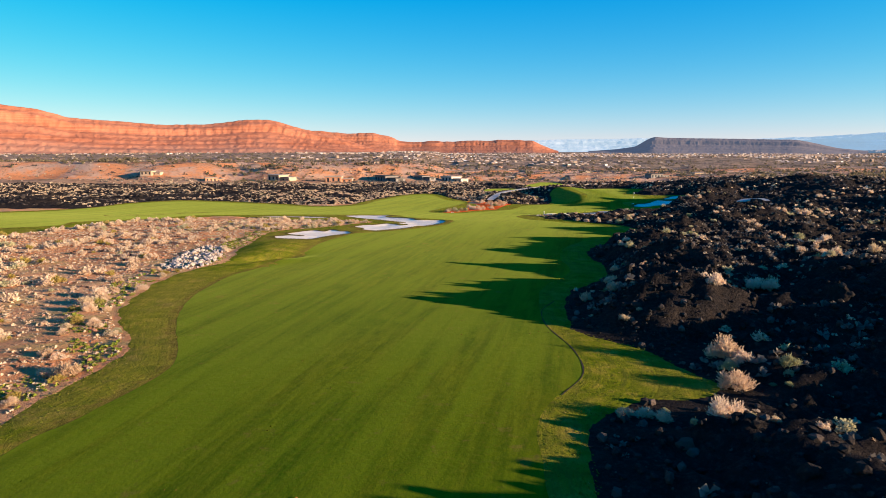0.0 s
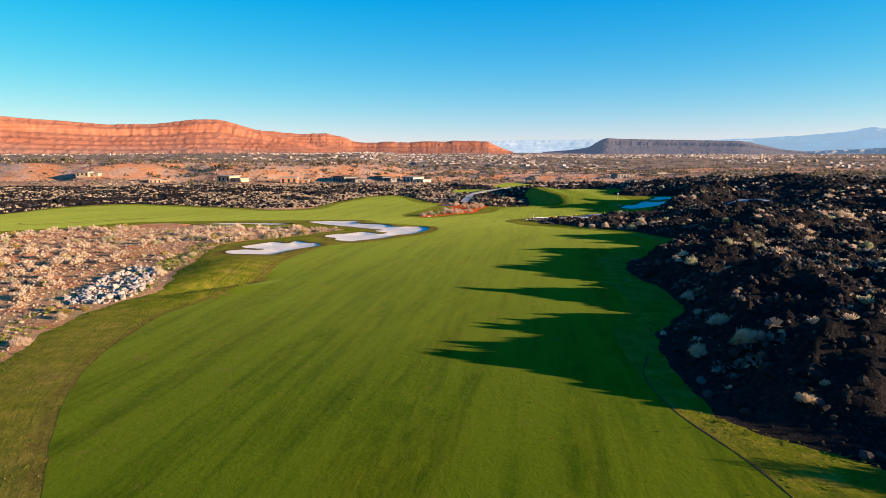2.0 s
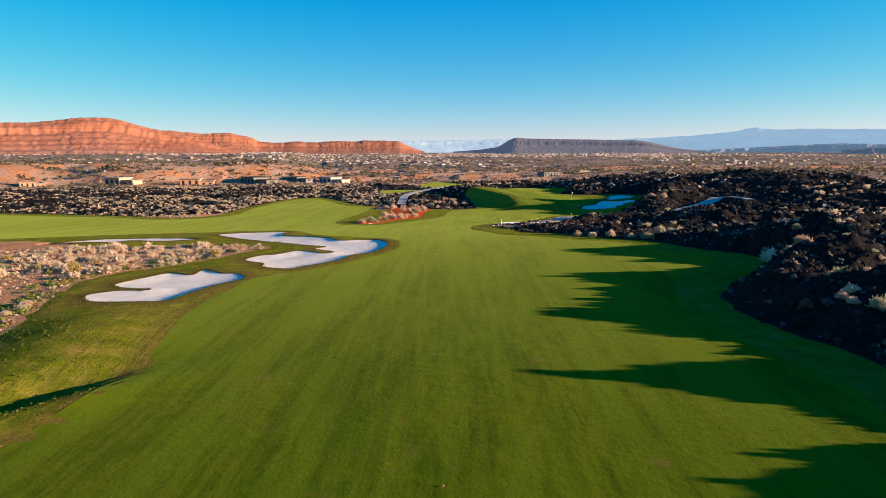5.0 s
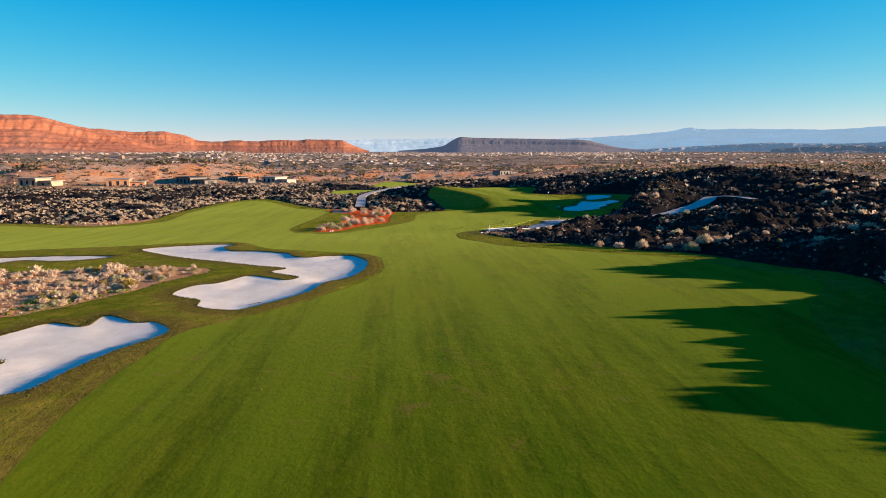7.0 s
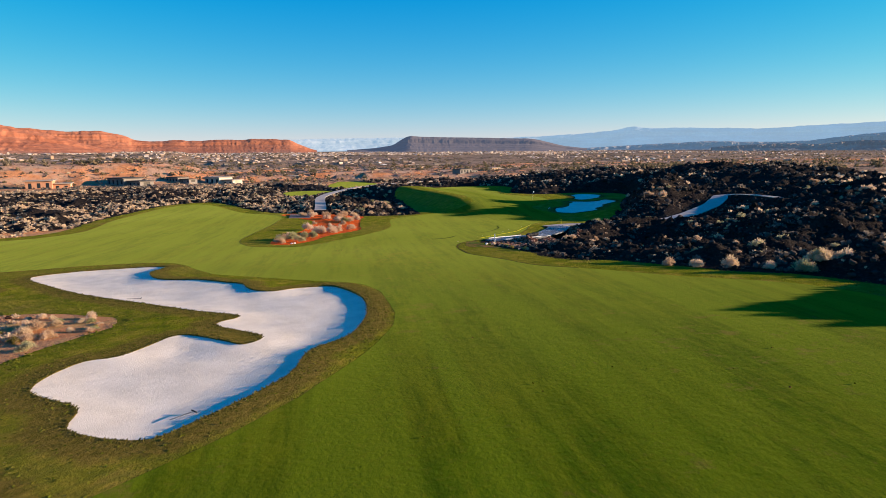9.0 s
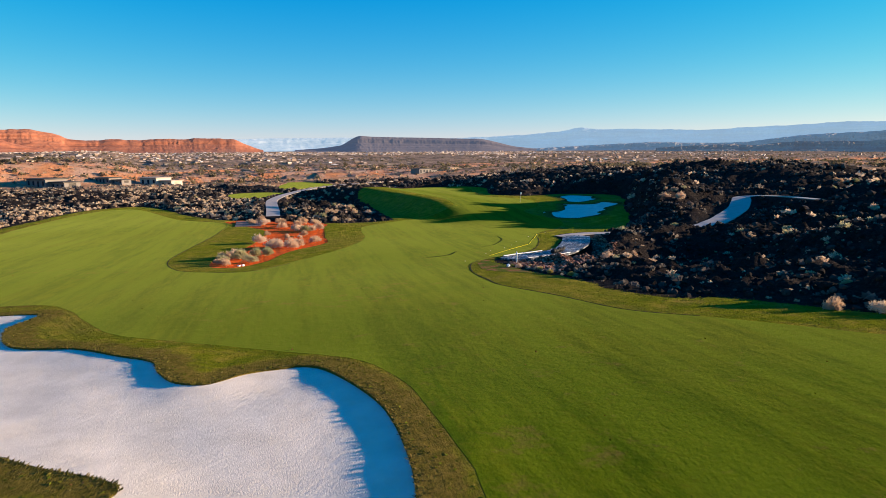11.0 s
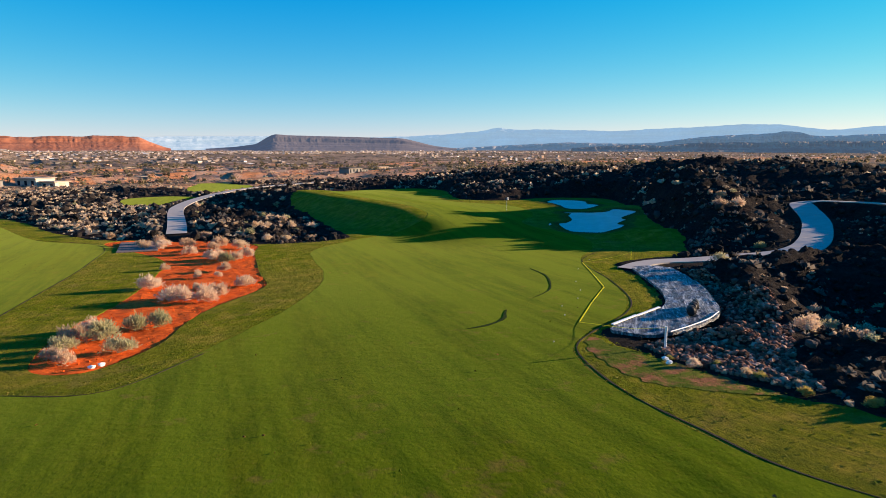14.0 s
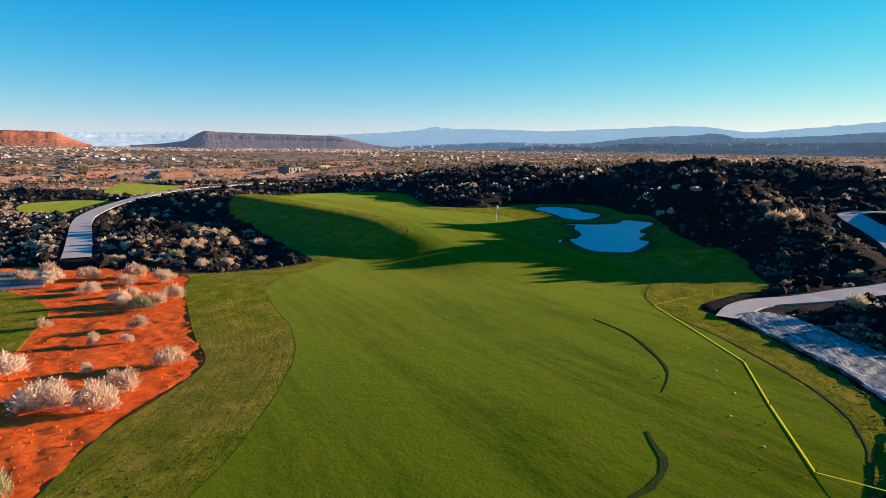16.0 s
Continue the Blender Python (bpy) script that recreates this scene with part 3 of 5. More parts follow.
attribute(ground, "plain", step(230, 420, np.hypot(gx, gy - 60)))
slope_y = np.gradient(gz, ys1, axis=0)
attribute(ground, "scarp", step(0.06, 0.15, np.abs(slope_y)) * step(350, 375, gy) * step(900, 700, gy))


def height_at(x, y):
    """The height of the bare ground under one place."""
    i, j = np.searchsorted(xs1, x) - 1, np.searchsorted(ys1, y) - 1
    u, v = (x - xs1[i]) / (xs1[i + 1] - xs1[i]), (y - ys1[j]) / (ys1[j + 1] - ys1[j])
    return (gz[j, i] * (1 - u) + gz[j, i + 1] * u) * (1 - v) + (gz[j + 1, i] * (1 - u) + gz[j + 1, i + 1] * u) * v


def turf_height(x, y):
    z = rise(x, y) + 0.05
    for line in BUNKERS.values():
        d = outside(x, y, line, 7)
        east = np.clip((outside(x + 0.6, y, line, 8) - outside(x - 0.6, y, line, 8)) / 1.2, 0, 1)
        z = z + (0.04 + 0.06 * east) * np.exp(-(np.maximum(d, 0) / 2.2) ** 2)
    return z


def sand_height(x, y, line):
    d = outside(x, y, line, 9)
    return rise(x, y) + 0.02 - 0.17 * step(0.4, -2.2, d) + 0.10 * fbm(x / 2, y / 2, 2, 60)


def overlay(name, line, holes, gap, height, material, skirt=0.3, fine=0.0, shift=0.0):
    """A sheet inside the line, without the holes, on the given height, with a skirt at its edges."""
    lo, hi = line.min(0), line.max(0)
    x, y = np.meshgrid(np.arange(lo[0], hi[0], gap), np.arange(lo[1], hi[1], gap))
    x, y = x.ravel(), y.ravel()
    x = x + gap * 0.3 * (lattice(np.floor(x / gap), np.floor(y / gap), 3) - 0.5)
    if fine:
        fx, fy = np.meshgrid(np.arange(lo[0], hi[0], fine), np.arange(lo[1], hi[1], fine))
        near = np.full(fx.size, 9.0)
        for h in holes:
            near = np.minimum(near, outside(fx.ravel(), fy.ravel(), h, 4))
        pick = (near > fine * 0.6) & (near < 3.0)
        x, y = np.r_[x, fx.ravel()[pick]], np.r_[y, fy.ravel()[pick]]
    keep = outside(x, y, line, 3) < -gap * 0.4
    for h in holes:
        keep &= outside(x, y, h, 3) > (fine or gap) * 0.4
    x, y = x[keep], y[keep]
    pts, edges, starts = [Vector(q) for q in line], [], [(0, len(line))]
    for h in holes:
        starts.append((len(pts), len(h)))
        pts += [Vector(q) for q in h]
    for a, n in starts:
        edges += [(a + k, a + (k + 1) % n) for k in range(n)]
    pts += [Vector(q) for q in zip(x, y)]
    v, _, f, *_ = delaunay_2d_cdt(pts, edges, [], 0, 1e-5)
    v = np.array([tuple(q) for q in v])
    f = np.array([tuple(q) for q in f if len(q) == 3])
    mid = v[f].mean(1)
    ok = outside(mid[:, 0], mid[:, 1], line, 3) < 0
    for h in holes:
        ok &= outside(mid[:, 0], mid[:, 1], h, 3) > 0
    f = f[ok]
    z = height(v[:, 0], v[:, 1]) + shift
    co = [(*q, h) for q, h in zip(v, z)]
    faces = [tuple(int(k) for k in q) for q in f]
    # the skirt: border edges of the kept triangles drop down
    count = {}
    for q in faces:
        for k in range(3):
            a, b = q[k], q[(k + 1) % 3]
            if (b, a) in count:
                del count[(b, a)]
            else:
                count[(a, b)] = 1
    flat = len(faces)
    for a, b in count:
        k = len(co)
        co += [co[b], co[a], (*co[a][:2], co[a][2] - skirt), (*co[b][:2], co[b][2] - skirt)]
        faces.append((k, k + 1, k + 2, k + 3))
    me = bpy.data.meshes.new(name)
    me.from_pydata(co, [], faces)
    me.polygons.foreach_set("use_smooth", np.arange(len(faces)) < flat)
    me.materials.append(material)
    return new(name, me)


holes = list(BUNKERS.values())
def under_height(x, y):
    """The rough, which sinks a little below the mown turf."""
    return turf_height(x, y) - 0.06 * step(-0.5, -1.8, outside(x, y, fairway_line, 3)) - 0.06 * step(-0.7, 0.0, outside(x, y, turf_line, 3))


rough_grass = tagged(overlay("rough_grass", turf_line, holes + [island_line], 1.0, under_height, M_TURF, 0.6, fine=0.45), "longer dull green rough grass round the fairway", "grass", kind="structure")
co = np.zeros(len(rough_grass.data.vertices) * 3)
rough_grass.data.vertices.foreach_get("co", co)
rx, ry = co.reshape(-1, 3)[:, 0], co.reshape(-1, 3)[:, 1]
off = np.full(len(rx), 6.0)
for hole in holes:
    off = np.minimum(off, outside(rx, ry, hole, 6))
attribute(rough_grass, "edge", outside(rx, ry, fairway_line, 20))
attribute(rough_grass, "worn", np.maximum(np.maximum(0.95 * step(2.4, 0.5, off), 0.40 * step(60, 76, ry) * step(128, 118, ry) * step(-6, -12, rx) * fbm(rx / 4, ry / 4, 2, 46) * 1.6), 0.72 * step(1.7, 0.2, outside(rx, ry, fairway_line, 4)) * step(-10, -12, rx)))
tagged(overlay("fairway", fairway_line, [], 1.0, turf_height, M_FAIRWAY, 0.007, shift=0.005), "closely mown bright green golf fairway with faint stripes", "fairway", kind="structure")
bunkers = {}
for key, line in BUNKERS.items():
    bunkers[key] = tagged(overlay("sand_bunker", line, [], 0.5, lambda x, y: sand_height(x, y, line), M_SAND, 0.3), "white sand bunker with scalloped grassy lips", "sand bunker", "sand bunkers beside the fairway")
tagged(overlay("red_island", island_line, [], 0.22, lambda x, y: turf_height(x, y) + 0.10 * fbm(x / 1.5, y / 1.5, 3, 70) + 0.11 * (ridged(x / 0.9, y / 0.9, 3, 71) - 0.3), M_RED, 0.2, shift=-0.10), "bare red soil bed inside the fairway with pale desert bushes", "soil bed", kind="structure")


def ribbon(name, line, width, height, material, thick=0.15):
    """A path of that width along an open line."""
    line = np.asarray(line)
    way = np.gradient(line, axis=0)
    way /= np.linalg.norm(way, axis=1)[:, None]
    side = np.stack([-way[:, 1], way[:, 0]], 1)
    w = (np.full(len(line), width) if np.isscalar(width) else np.asarray(width))[:, None] / 2
    bm = bmesh.new()
    rows = []
    for a, b in zip(line + side * w, line - side * w):
        za, zb = height(*a), height(*b)
        rows.append([bm.verts.new((*a, za - thick)), bm.verts.new((*a, za)), bm.verts.new((*b, zb)), bm.verts.new((*b, zb - thick))])
    for p, q in zip(rows, rows[1:]):
        for k in range(3):
            bm.faces.new((p[k], p[k + 1], q[k + 1], q[k]))
    me = bpy.data.meshes.new(name)
    bmesh.ops.recalc_face_normals(bm, faces=bm.faces)
    bm.to_mesh(me)
    bm.free()
    me.materials.append(material)
    return new(name, me)


for line, width in PATHS:
    def path_height(x, y, line=line):
        d = np.hypot(line[:, 0] - x, line[:, 1] - y)
        w = 1 / (d[np.argsort(d)[:4]] + 0.4) ** 2
        return float((line[np.argsort(d)[:4], 2] * w).sum() / w.sum()) + 0.03
    tagged(ribbon("cart_path", line[:, :2], width * (np.ones(len(line)) if line is path_left else 0.6 + 0.4 * step(8, 20, np.arange(len(line))) - 0.45 * step(-24, -18, np.arange(len(line)) - len(line))), path_height, M_CONCRETE, 0.2), "pale grey concrete golf cart path", "path", kind="structure")
for line in far_greens:
    tagged(overlay("far_green", line, [], 1.5, lambda x, y: rise(x, y) + 0.05, M_FAIRWAY, 0.3), "small mown green patch among the lava", "grass", kind="structure")


# ---- distance ----
def terrain_range(name, knots, near, deep, base, material, seed, cliff=0.35, gully=0.25, steps=90, n=260, label="", uneven=0.0022):
    """A ridge seen from afar. knots: degrees clockwise from +y and tangent of the skyline's height."""
    az = np.linspace(knots[0][0], knots[-1][0], n)
    top = np.interp(az, [k[0] for k in knots], [k[1] for k in knots])
    soft = np.exp(-(np.arange(-7, 8) * (az[1] - az[0]) / 0.35) ** 2)
    top = np.convolve(np.pad(top, 7, mode="edge"), soft / soft.sum(), "valid")
    top = top + uneven * np.minimum(1, top / 0.012) * (fbm(az * 1.6 + seed, az * 0 + 0.5, 5, seed) - 0.5)
    u = np.linspace(0, 1, steps)
    A, U = np.meshgrid(az, u)
    R = near + deep * U
    x, y = R * np.sin(np.radians(A)), R * np.cos(np.radians(A))
    crest = (near + deep * 0.5) * top[None, :] + 14 - base
    g = 0.4 * ridged(x / (deep * 0.09), y / (deep * 0.09), 4, seed) + 0.6 * ridged(x / (deep * 0.03), y / (deep * 0.03), 3, seed + 4)
    h = fbm(x / (deep * 0.5), y / (deep * 0.5), 3, seed + 9)
    p = np.clip(U * 2.0 + gully * (g - 0.5) * (1 - U) + 0.5 * gully * (h - 0.5), 0, 1)
    ledge = (np.floor(p * 7) + step(0.55, 1.0, p * 7 % 1)) / 7
    talus, wall = (0.65 * p ** 1.25 + 0.35 * ledge) * (1 - cliff), cliff * step(0.80, 0.88, p)
    shape = np.where(U < 0.5, talus + wall, 1 - 0.6 * step(0.62, 1.0, U))
    shape = np.maximum(shape, 0) + 0.01 * (g - 0.5)
    z = base + np.maximum(crest, 0) * shape
    ob = sheet(name, x, y, z, material)
    attribute(ob, "foot", 1 - np.clip(shape, 0, 1) * 1.6)
    return tagged(ob, label, "mountain", kind="structure")


terrain_range("red_bluff", [(-60, 0.055), (-48, 0.062), (-40, 0.062), (-35.4, 0.0614), (-32.5, 0.0557), (-30.5, 0.0457), (-25.8, 0.0405), (-23.5, 0.0376), (-20.5, 0.0393), (-17.2, 0.0468), (-15.2, 0.0473), (-12.5, 0.0342), (-9.4, 0.0217), (-7, 0.008), (-5, 0.0)],
              2000, 700, -6, M_CLIFF, 101, 0.12, 0.06, 110, 620, label="long red sandstone bluff with eroded layered slopes")
terrain_range("red_bluff", [(-16, 0.02), (-13, 0.028), (-11.5, 0.032), (-9.6, 0.029), (-8.5, 0.027), (-6.4, 0.029), (-4.6, 0.022), (-4, 0.0155), (-2.5, 0.0142), (-1, 0.0160), (1, 0.0148), (2.5, 0.0170), (4, 0.0162), (5.5, 0.0176), (7.2, 0.0170), (8.2, 0.0160), (8.9, 0.0095), (9.8, 0.003), (10.4, 0.0)],
              2900, 500, -8, M_CLIFF, 103, 0.12, 0.07, 80, 320, label="far red sandstone bluff behind the town")
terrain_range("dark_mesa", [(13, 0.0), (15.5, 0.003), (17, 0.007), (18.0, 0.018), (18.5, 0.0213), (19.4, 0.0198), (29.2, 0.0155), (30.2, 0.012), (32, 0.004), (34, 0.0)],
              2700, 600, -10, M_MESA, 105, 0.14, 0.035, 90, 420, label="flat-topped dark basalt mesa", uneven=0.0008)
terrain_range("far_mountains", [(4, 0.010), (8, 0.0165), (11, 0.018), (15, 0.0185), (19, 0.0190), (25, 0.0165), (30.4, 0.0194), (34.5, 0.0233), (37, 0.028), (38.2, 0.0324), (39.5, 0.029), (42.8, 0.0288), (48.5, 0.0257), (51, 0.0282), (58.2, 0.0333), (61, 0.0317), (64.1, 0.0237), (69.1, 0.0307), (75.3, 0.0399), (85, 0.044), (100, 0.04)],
              4150, 500, -12, M_HAZED, 107, 0.1, 0.10, n=640, label="pale blue hazy mountain range on the horizon")
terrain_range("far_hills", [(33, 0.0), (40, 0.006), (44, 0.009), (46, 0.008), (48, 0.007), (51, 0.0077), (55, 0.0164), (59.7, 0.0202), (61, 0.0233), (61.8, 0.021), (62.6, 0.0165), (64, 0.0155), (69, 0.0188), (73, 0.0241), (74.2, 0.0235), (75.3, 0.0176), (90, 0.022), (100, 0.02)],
              3300, 500, -12, M_HILL, 109, 0.3, 0.6, n=520, label="hazy blue-brown layered hills beyond the valley")
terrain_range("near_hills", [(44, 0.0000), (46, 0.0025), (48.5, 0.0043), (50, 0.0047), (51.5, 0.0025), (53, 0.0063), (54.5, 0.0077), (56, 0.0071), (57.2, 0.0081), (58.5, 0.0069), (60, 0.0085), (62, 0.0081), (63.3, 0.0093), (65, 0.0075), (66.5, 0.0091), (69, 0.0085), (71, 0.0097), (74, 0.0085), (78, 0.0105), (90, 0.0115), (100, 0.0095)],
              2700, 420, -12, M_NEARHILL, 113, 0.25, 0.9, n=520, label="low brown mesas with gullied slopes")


# ---- things: helpers ----
def part(name, bm, material, parent=None, label="", smooth=False):
    """Links a bmesh as one mesh object, under a thing or a part."""
    me = bpy.data.meshes.new(name)
    bmesh.ops.recalc_face_normals(bm, faces=bm.faces)
    bm.to_mesh(me)
    bm.free()
    if smooth:
        me.polygons.foreach_set("use_smooth", np.full(len(me.polygons), True))
    me.materials.append(material)
    ob = new(name, me)
    if parent is not None:
        ob.parent = parent
    if label:
        tagged(ob, label)
    return ob


def add_box(bm, x0, x1, y0, y1, z0, z1, bevel=0.0):
    got = bmesh.ops.create_cube(bm, size=1.0)["verts"]
    for v in got:
        v.co = Vector((x0 + (v.co.x + 0.5) * (x1 - x0), y0 + (v.co.y + 0.5) * (y1 - y0), z0 + (v.co.z + 0.5) * (z1 - z0)))
    if bevel:
        edges = {e for v in got for e in v.link_edges}
        bmesh.ops.bevel(bm, geom=list(edges), offset=bevel, segments=1, affect="EDGES", profile=0.5)
    return got


def add_rod(bm, a, b, r0, r1=None, sides=6):
    a, b = Vector(a), Vector(b)
    r1 = r0 if r1 is None else r1
    turn = (b - a).to_track_quat("Z", "Y").to_matrix()
    rings = []
    for p, r in ((a, r0), (b, r1)):
        rings.append([bm.verts.new(p + turn @ Vector((r * math.cos(2 * math.pi * k / sides), r * math.sin(2 * math.pi * k / sides), 0))) for k in range(sides)])
    for k in range(sides):
        bm.faces.new((rings[0][k], rings[0][(k + 1) % sides], rings[1][(k + 1) % sides], rings[1][k]))
    bm.faces.new(rings[1])
    bm.faces.new(rings[0][::-1])


def heap(name, co, faces, material, label, category, smooth=False):
    """One joined mesh of many small pieces."""
    me = bpy.data.meshes.new(name)
    nv = len(co)
    me.vertices.add(nv)
    me.vertices.foreach_set("co", np.asarray(co, np.float32).ravel())
    faces = np.asarray(faces)
    w = faces.shape[1]
    me.loops.add(faces.size)
    me.loops.foreach_set("vertex_index", faces.ravel())
    me.polygons.add(len(faces))
    me.polygons.foreach_set("loop_start", np.arange(0, faces.size, w))
    me.update(calc_edges=True)
    me.polygons.foreach_set("use_smooth", np.full(len(faces), smooth))
    me.materials.append(material)
    return tagged(new(name, me), label, category, kind="stuff")


rng = np.random.default_rng(7)


def ground_heights(x, y):
    i = np.clip(np.searchsorted(xs1, x) - 1, 0, len(xs1) - 2)
    j = np.clip(np.searchsorted(ys1, y) - 1, 0, len(ys1) - 2)
    u, v = (x - xs1[i]) / (xs1[i + 1] - xs1[i]), (y - ys1[j]) / (ys1[j + 1] - ys1[j])
    return (gz[j, i] * (1 - u) + gz[j, i + 1] * u) * (1 - v) + (gz[j + 1, i] * (1 - u) + gz[j + 1, i + 1] * u) * v


def off_turf(x, y):
    """Distance outside turf, far greens and cart paths."""
    d = outside(x, y, turf_line, 12)
    for line in far_greens:
        d = np.minimum(d, outside(x, y, line, 12))
    for line, width in PATHS:
        d = np.minimum(d, beside(x, y, line[::2, :2]) - width / 2 - 0.3)
    return np.minimum(d, outside(x, y, pad_line, 12))


def scatter(n, x0, x1, y0, y1):
    return rng.uniform(x0, x1, n), rng.uniform(y0, y1, n)


def make_rock():
    p = Paint("lava_rock", 0.95, 0.04)
    tone = p.ramp(p.random(True), (0.0, (0.010, 0.009, 0.009)), (0.5, (0.024, 0.021, 0.021)), (0.85, (0.052, 0.042, 0.038)), (1.0, (0.11, 0.086, 0.073)))
    p.color(p.mix(p.ramp(p.noise(5, 6, 0.7), (0.5, 0.0), (0.75, 0.6)), tone, (0.09, 0.07, 0.055))).bump(p.noise(7, 7, 0.75), 0.8, 0.15)
    return p.m


def make_boulder():
    p = Paint("lava_boulder", 0.95, 0.04)
    tone = p.ramp(p.random(), (0.0, (0.016, 0.014, 0.014)), (0.7, (0.042, 0.035, 0.032)), (1.0, (0.11, 0.08, 0.065)))
    p.color(p.mix(p.ramp(p.noise(4, 7, 0.75), (0.5, 0.0), (0.75, 0.6)), tone, (0.08, 0.06, 0.05))).bump(p.noise(5, 8, 0.8), 0.9, 0.25)
    return p.m


def make_rubble():
    p = Paint("brown_rubble", 0.95, 0.04)
    tone = p.ramp(p.random(True), (0.0, (0.045, 0.026, 0.020)), (0.45, (0.17, 0.080, 0.052)), (0.85, (0.30, 0.165, 0.115)), (1.0, (0.40, 0.28, 0.21)))
    p.color(p.mix(p.ramp(p.noise(6, 5, 0.7), (0.5, 0.0), (0.75, 0.5)), tone, (0.05, 0.04, 0.035))).bump(p.noise(9, 6, 0.75), 0.6, 0.06)
    return p.m


def make_brush(name, stops, island=False, deep=(0.30, 0.22, 0.13)):
    p = Paint(name, 0.85, 0.0)
    c = p.ramp(p.random(island), *stops)
    c = p.mix(p.ramp(p.noise(9, 3), (0.35, 0.0), (0.7, 0.35)), c, deep)
    p.color(c)
    thin = p.t.nodes.new("ShaderNodeBsdfTranslucent")
    p.link(c, thin.inputs["Color"])
    both = p.t.nodes.new("ShaderNodeMixShader")
    both.inputs[0].default_value = 0.4
    p.t.links.new(p.b.outputs[0], both.inputs[1])
    p.t.links.new(thin.outputs[0], both.inputs[2])
    p.t.links.new(both.outputs[0], p.t.nodes["Material Output"].inputs["Surface"])
    return p.m


M_ROCK, M_BOULDER, M_RUBBLE = make_rock(), make_boulder(), make_rubble()
M_GREYSTONE = make_plain("grey_broken_stone", (0.20, 0.165, 0.145), (0.46, 0.39, 0.34), 2.5, 0.95, 0.6)
STRAW = ((0.0, (0.52, 0.36, 0.23)), (0.4, (0.66, 0.48, 0.34)), (0.75, (0.78, 0.62, 0.47)), (1.0, (0.58, 0.45, 0.29)))
TAN = ((0.0, (0.44, 0.31, 0.20)), (0.4, (0.56, 0.42, 0.29)), (0.75, (0.70, 0.55, 0.41)), (1.0, (0.48, 0.38, 0.25)))
M_STRAW = make_brush("dry_straw_brush", STRAW)
M_STRAW_HEAP = make_brush("dry_straw_brush_far", STRAW, True)
M_TAN_HEAP = make_brush("tan_brush_far", TAN, True)
M_GREYBRUSH = make_brush("grey_twig_brush", ((0.0, (0.09, 0.08, 0.075)), (0.5, (0.16, 0.14, 0.125)), (1.0, (0.26, 0.22, 0.18))), True, (0.10, 0.085, 0.07))
M_SAGE = make_brush("sage_green_brush", ((0.0, (0.26, 0.27, 0.13)), (0.5, (0.38, 0.37, 0.20)), (1.0, (0.46, 0.42, 0.26))))
M_YELLOW = make_brush("yellow_green_brush", ((0.0, (0.32, 0.24, 0.05)), (0.6, (0.42, 0.32, 0.08)), (1.0, (0.28, 0.27, 0.07))))
M_OLIVE = make_brush("town_tree_leaves", ((0.0, (0.06, 0.062, 0.035)), (0.4, (0.13, 0.11, 0.07)), (0.8, (0.23, 0.175, 0.11)), (1.0, (0.10, 0.105, 0.06))), True)
M_SOIL = make_plain("dark_soil", (0.035, 0.028, 0.018), (0.075, 0.055, 0.035), 3.0, 0.95, 0.4)
def make_dirt():
    p = Paint("trodden_dirt_and_thin_grass", 0.95, 0.02)
    grass = p.ramp(p.noise(2.5, 6, 0.75), (0.35, (0.050, 0.085, 0.006)), (0.65, (0.13, 0.14, 0.02)))
    soil = p.ramp(p.noise(3.5, 6, 0.7), (0.35, (0.17, 0.075, 0.035)), (0.65, (0.36, 0.15, 0.07)))
    p.color(p.mix(p.ramp(p.noise(0.7, 5, 0.75), (0.47, 0.0), (0.60, 1.0)), grass, soil)).bump(p.noise(4, 7, 0.75), 0.9, 0.12)
    return p.m


M_DIRT = make_dirt()
def make_tarp():
    p = Paint("wrinkled_plastic_sheet", 0.45, 0.2)
    # white streaks and dark gaps paint highlights and shade of the crumples into colour
    fold_glints = p.noise(1.9, 7, 0.75, stretch=(40, 0.35, 2.0), warp=1.2)
    c = p.ramp(fold_glints, (0.40, (0.02, 0.024, 0.034)), (0.49, (0.075, 0.085, 0.11)), (0.56, (0.26, 0.28, 0.31)), (0.66, (0.60, 0.60, 0.60)))
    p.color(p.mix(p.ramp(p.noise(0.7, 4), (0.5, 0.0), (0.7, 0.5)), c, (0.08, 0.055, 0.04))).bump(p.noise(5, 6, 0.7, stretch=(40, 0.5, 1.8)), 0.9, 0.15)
    return p.m


M_TARP = make_tarp()
M_WHITE = make_plain("white_paint", (0.72, 0.72, 0.70), (0.82, 0.82, 0.80), 4.0, 0.5, 0.05)
M_TAPE = make_plain("yellow_tape", (0.86, 0.72, 0.01), (0.92, 0.80, 0.03), 6.0, 0.6, 0.1)
M_DARK = make_plain("dark_metal", (0.02, 0.02, 0.022), (0.04, 0.04, 0.042), 5.0, 0.5, 0.1)
M_PAVER = make_plain("brown_paver", (0.17, 0.12, 0.10), (0.26, 0.19, 0.16), 3.0, 0.9, 0.2)

pad_line = loop([(39.1, 152.7), (37.4, 150.8), (35.4, 148.3), (32.2, 144.8), (30.3, 143.2), (28.4, 142.2), (26.0, 141.7), (23.8, 141.3), (22.9, 140.7), (23.4, 139.4), (24.6, 138.6), (27.4, 138.8), (30.1, 139.7), (33.3, 142.2), (36.0, 144.6), (38.1, 146.9), (40.2, 149.4), (41.3, 151.1), (40.6, 152.3)], 0.5)


# ---- the sheeted bed, its rubble bank and tape ----
def sheet_height(x, y):
    return rise(x, y) + 0.06 + 0.07 * ridged(x / 2.2 + 0.4 * fbm(x, y, 2, 80), y / 1.2, 3, 82) + 0.12 * ridged(x / 0.8 + 0.5 * y, y / 0.5, 3, 84)


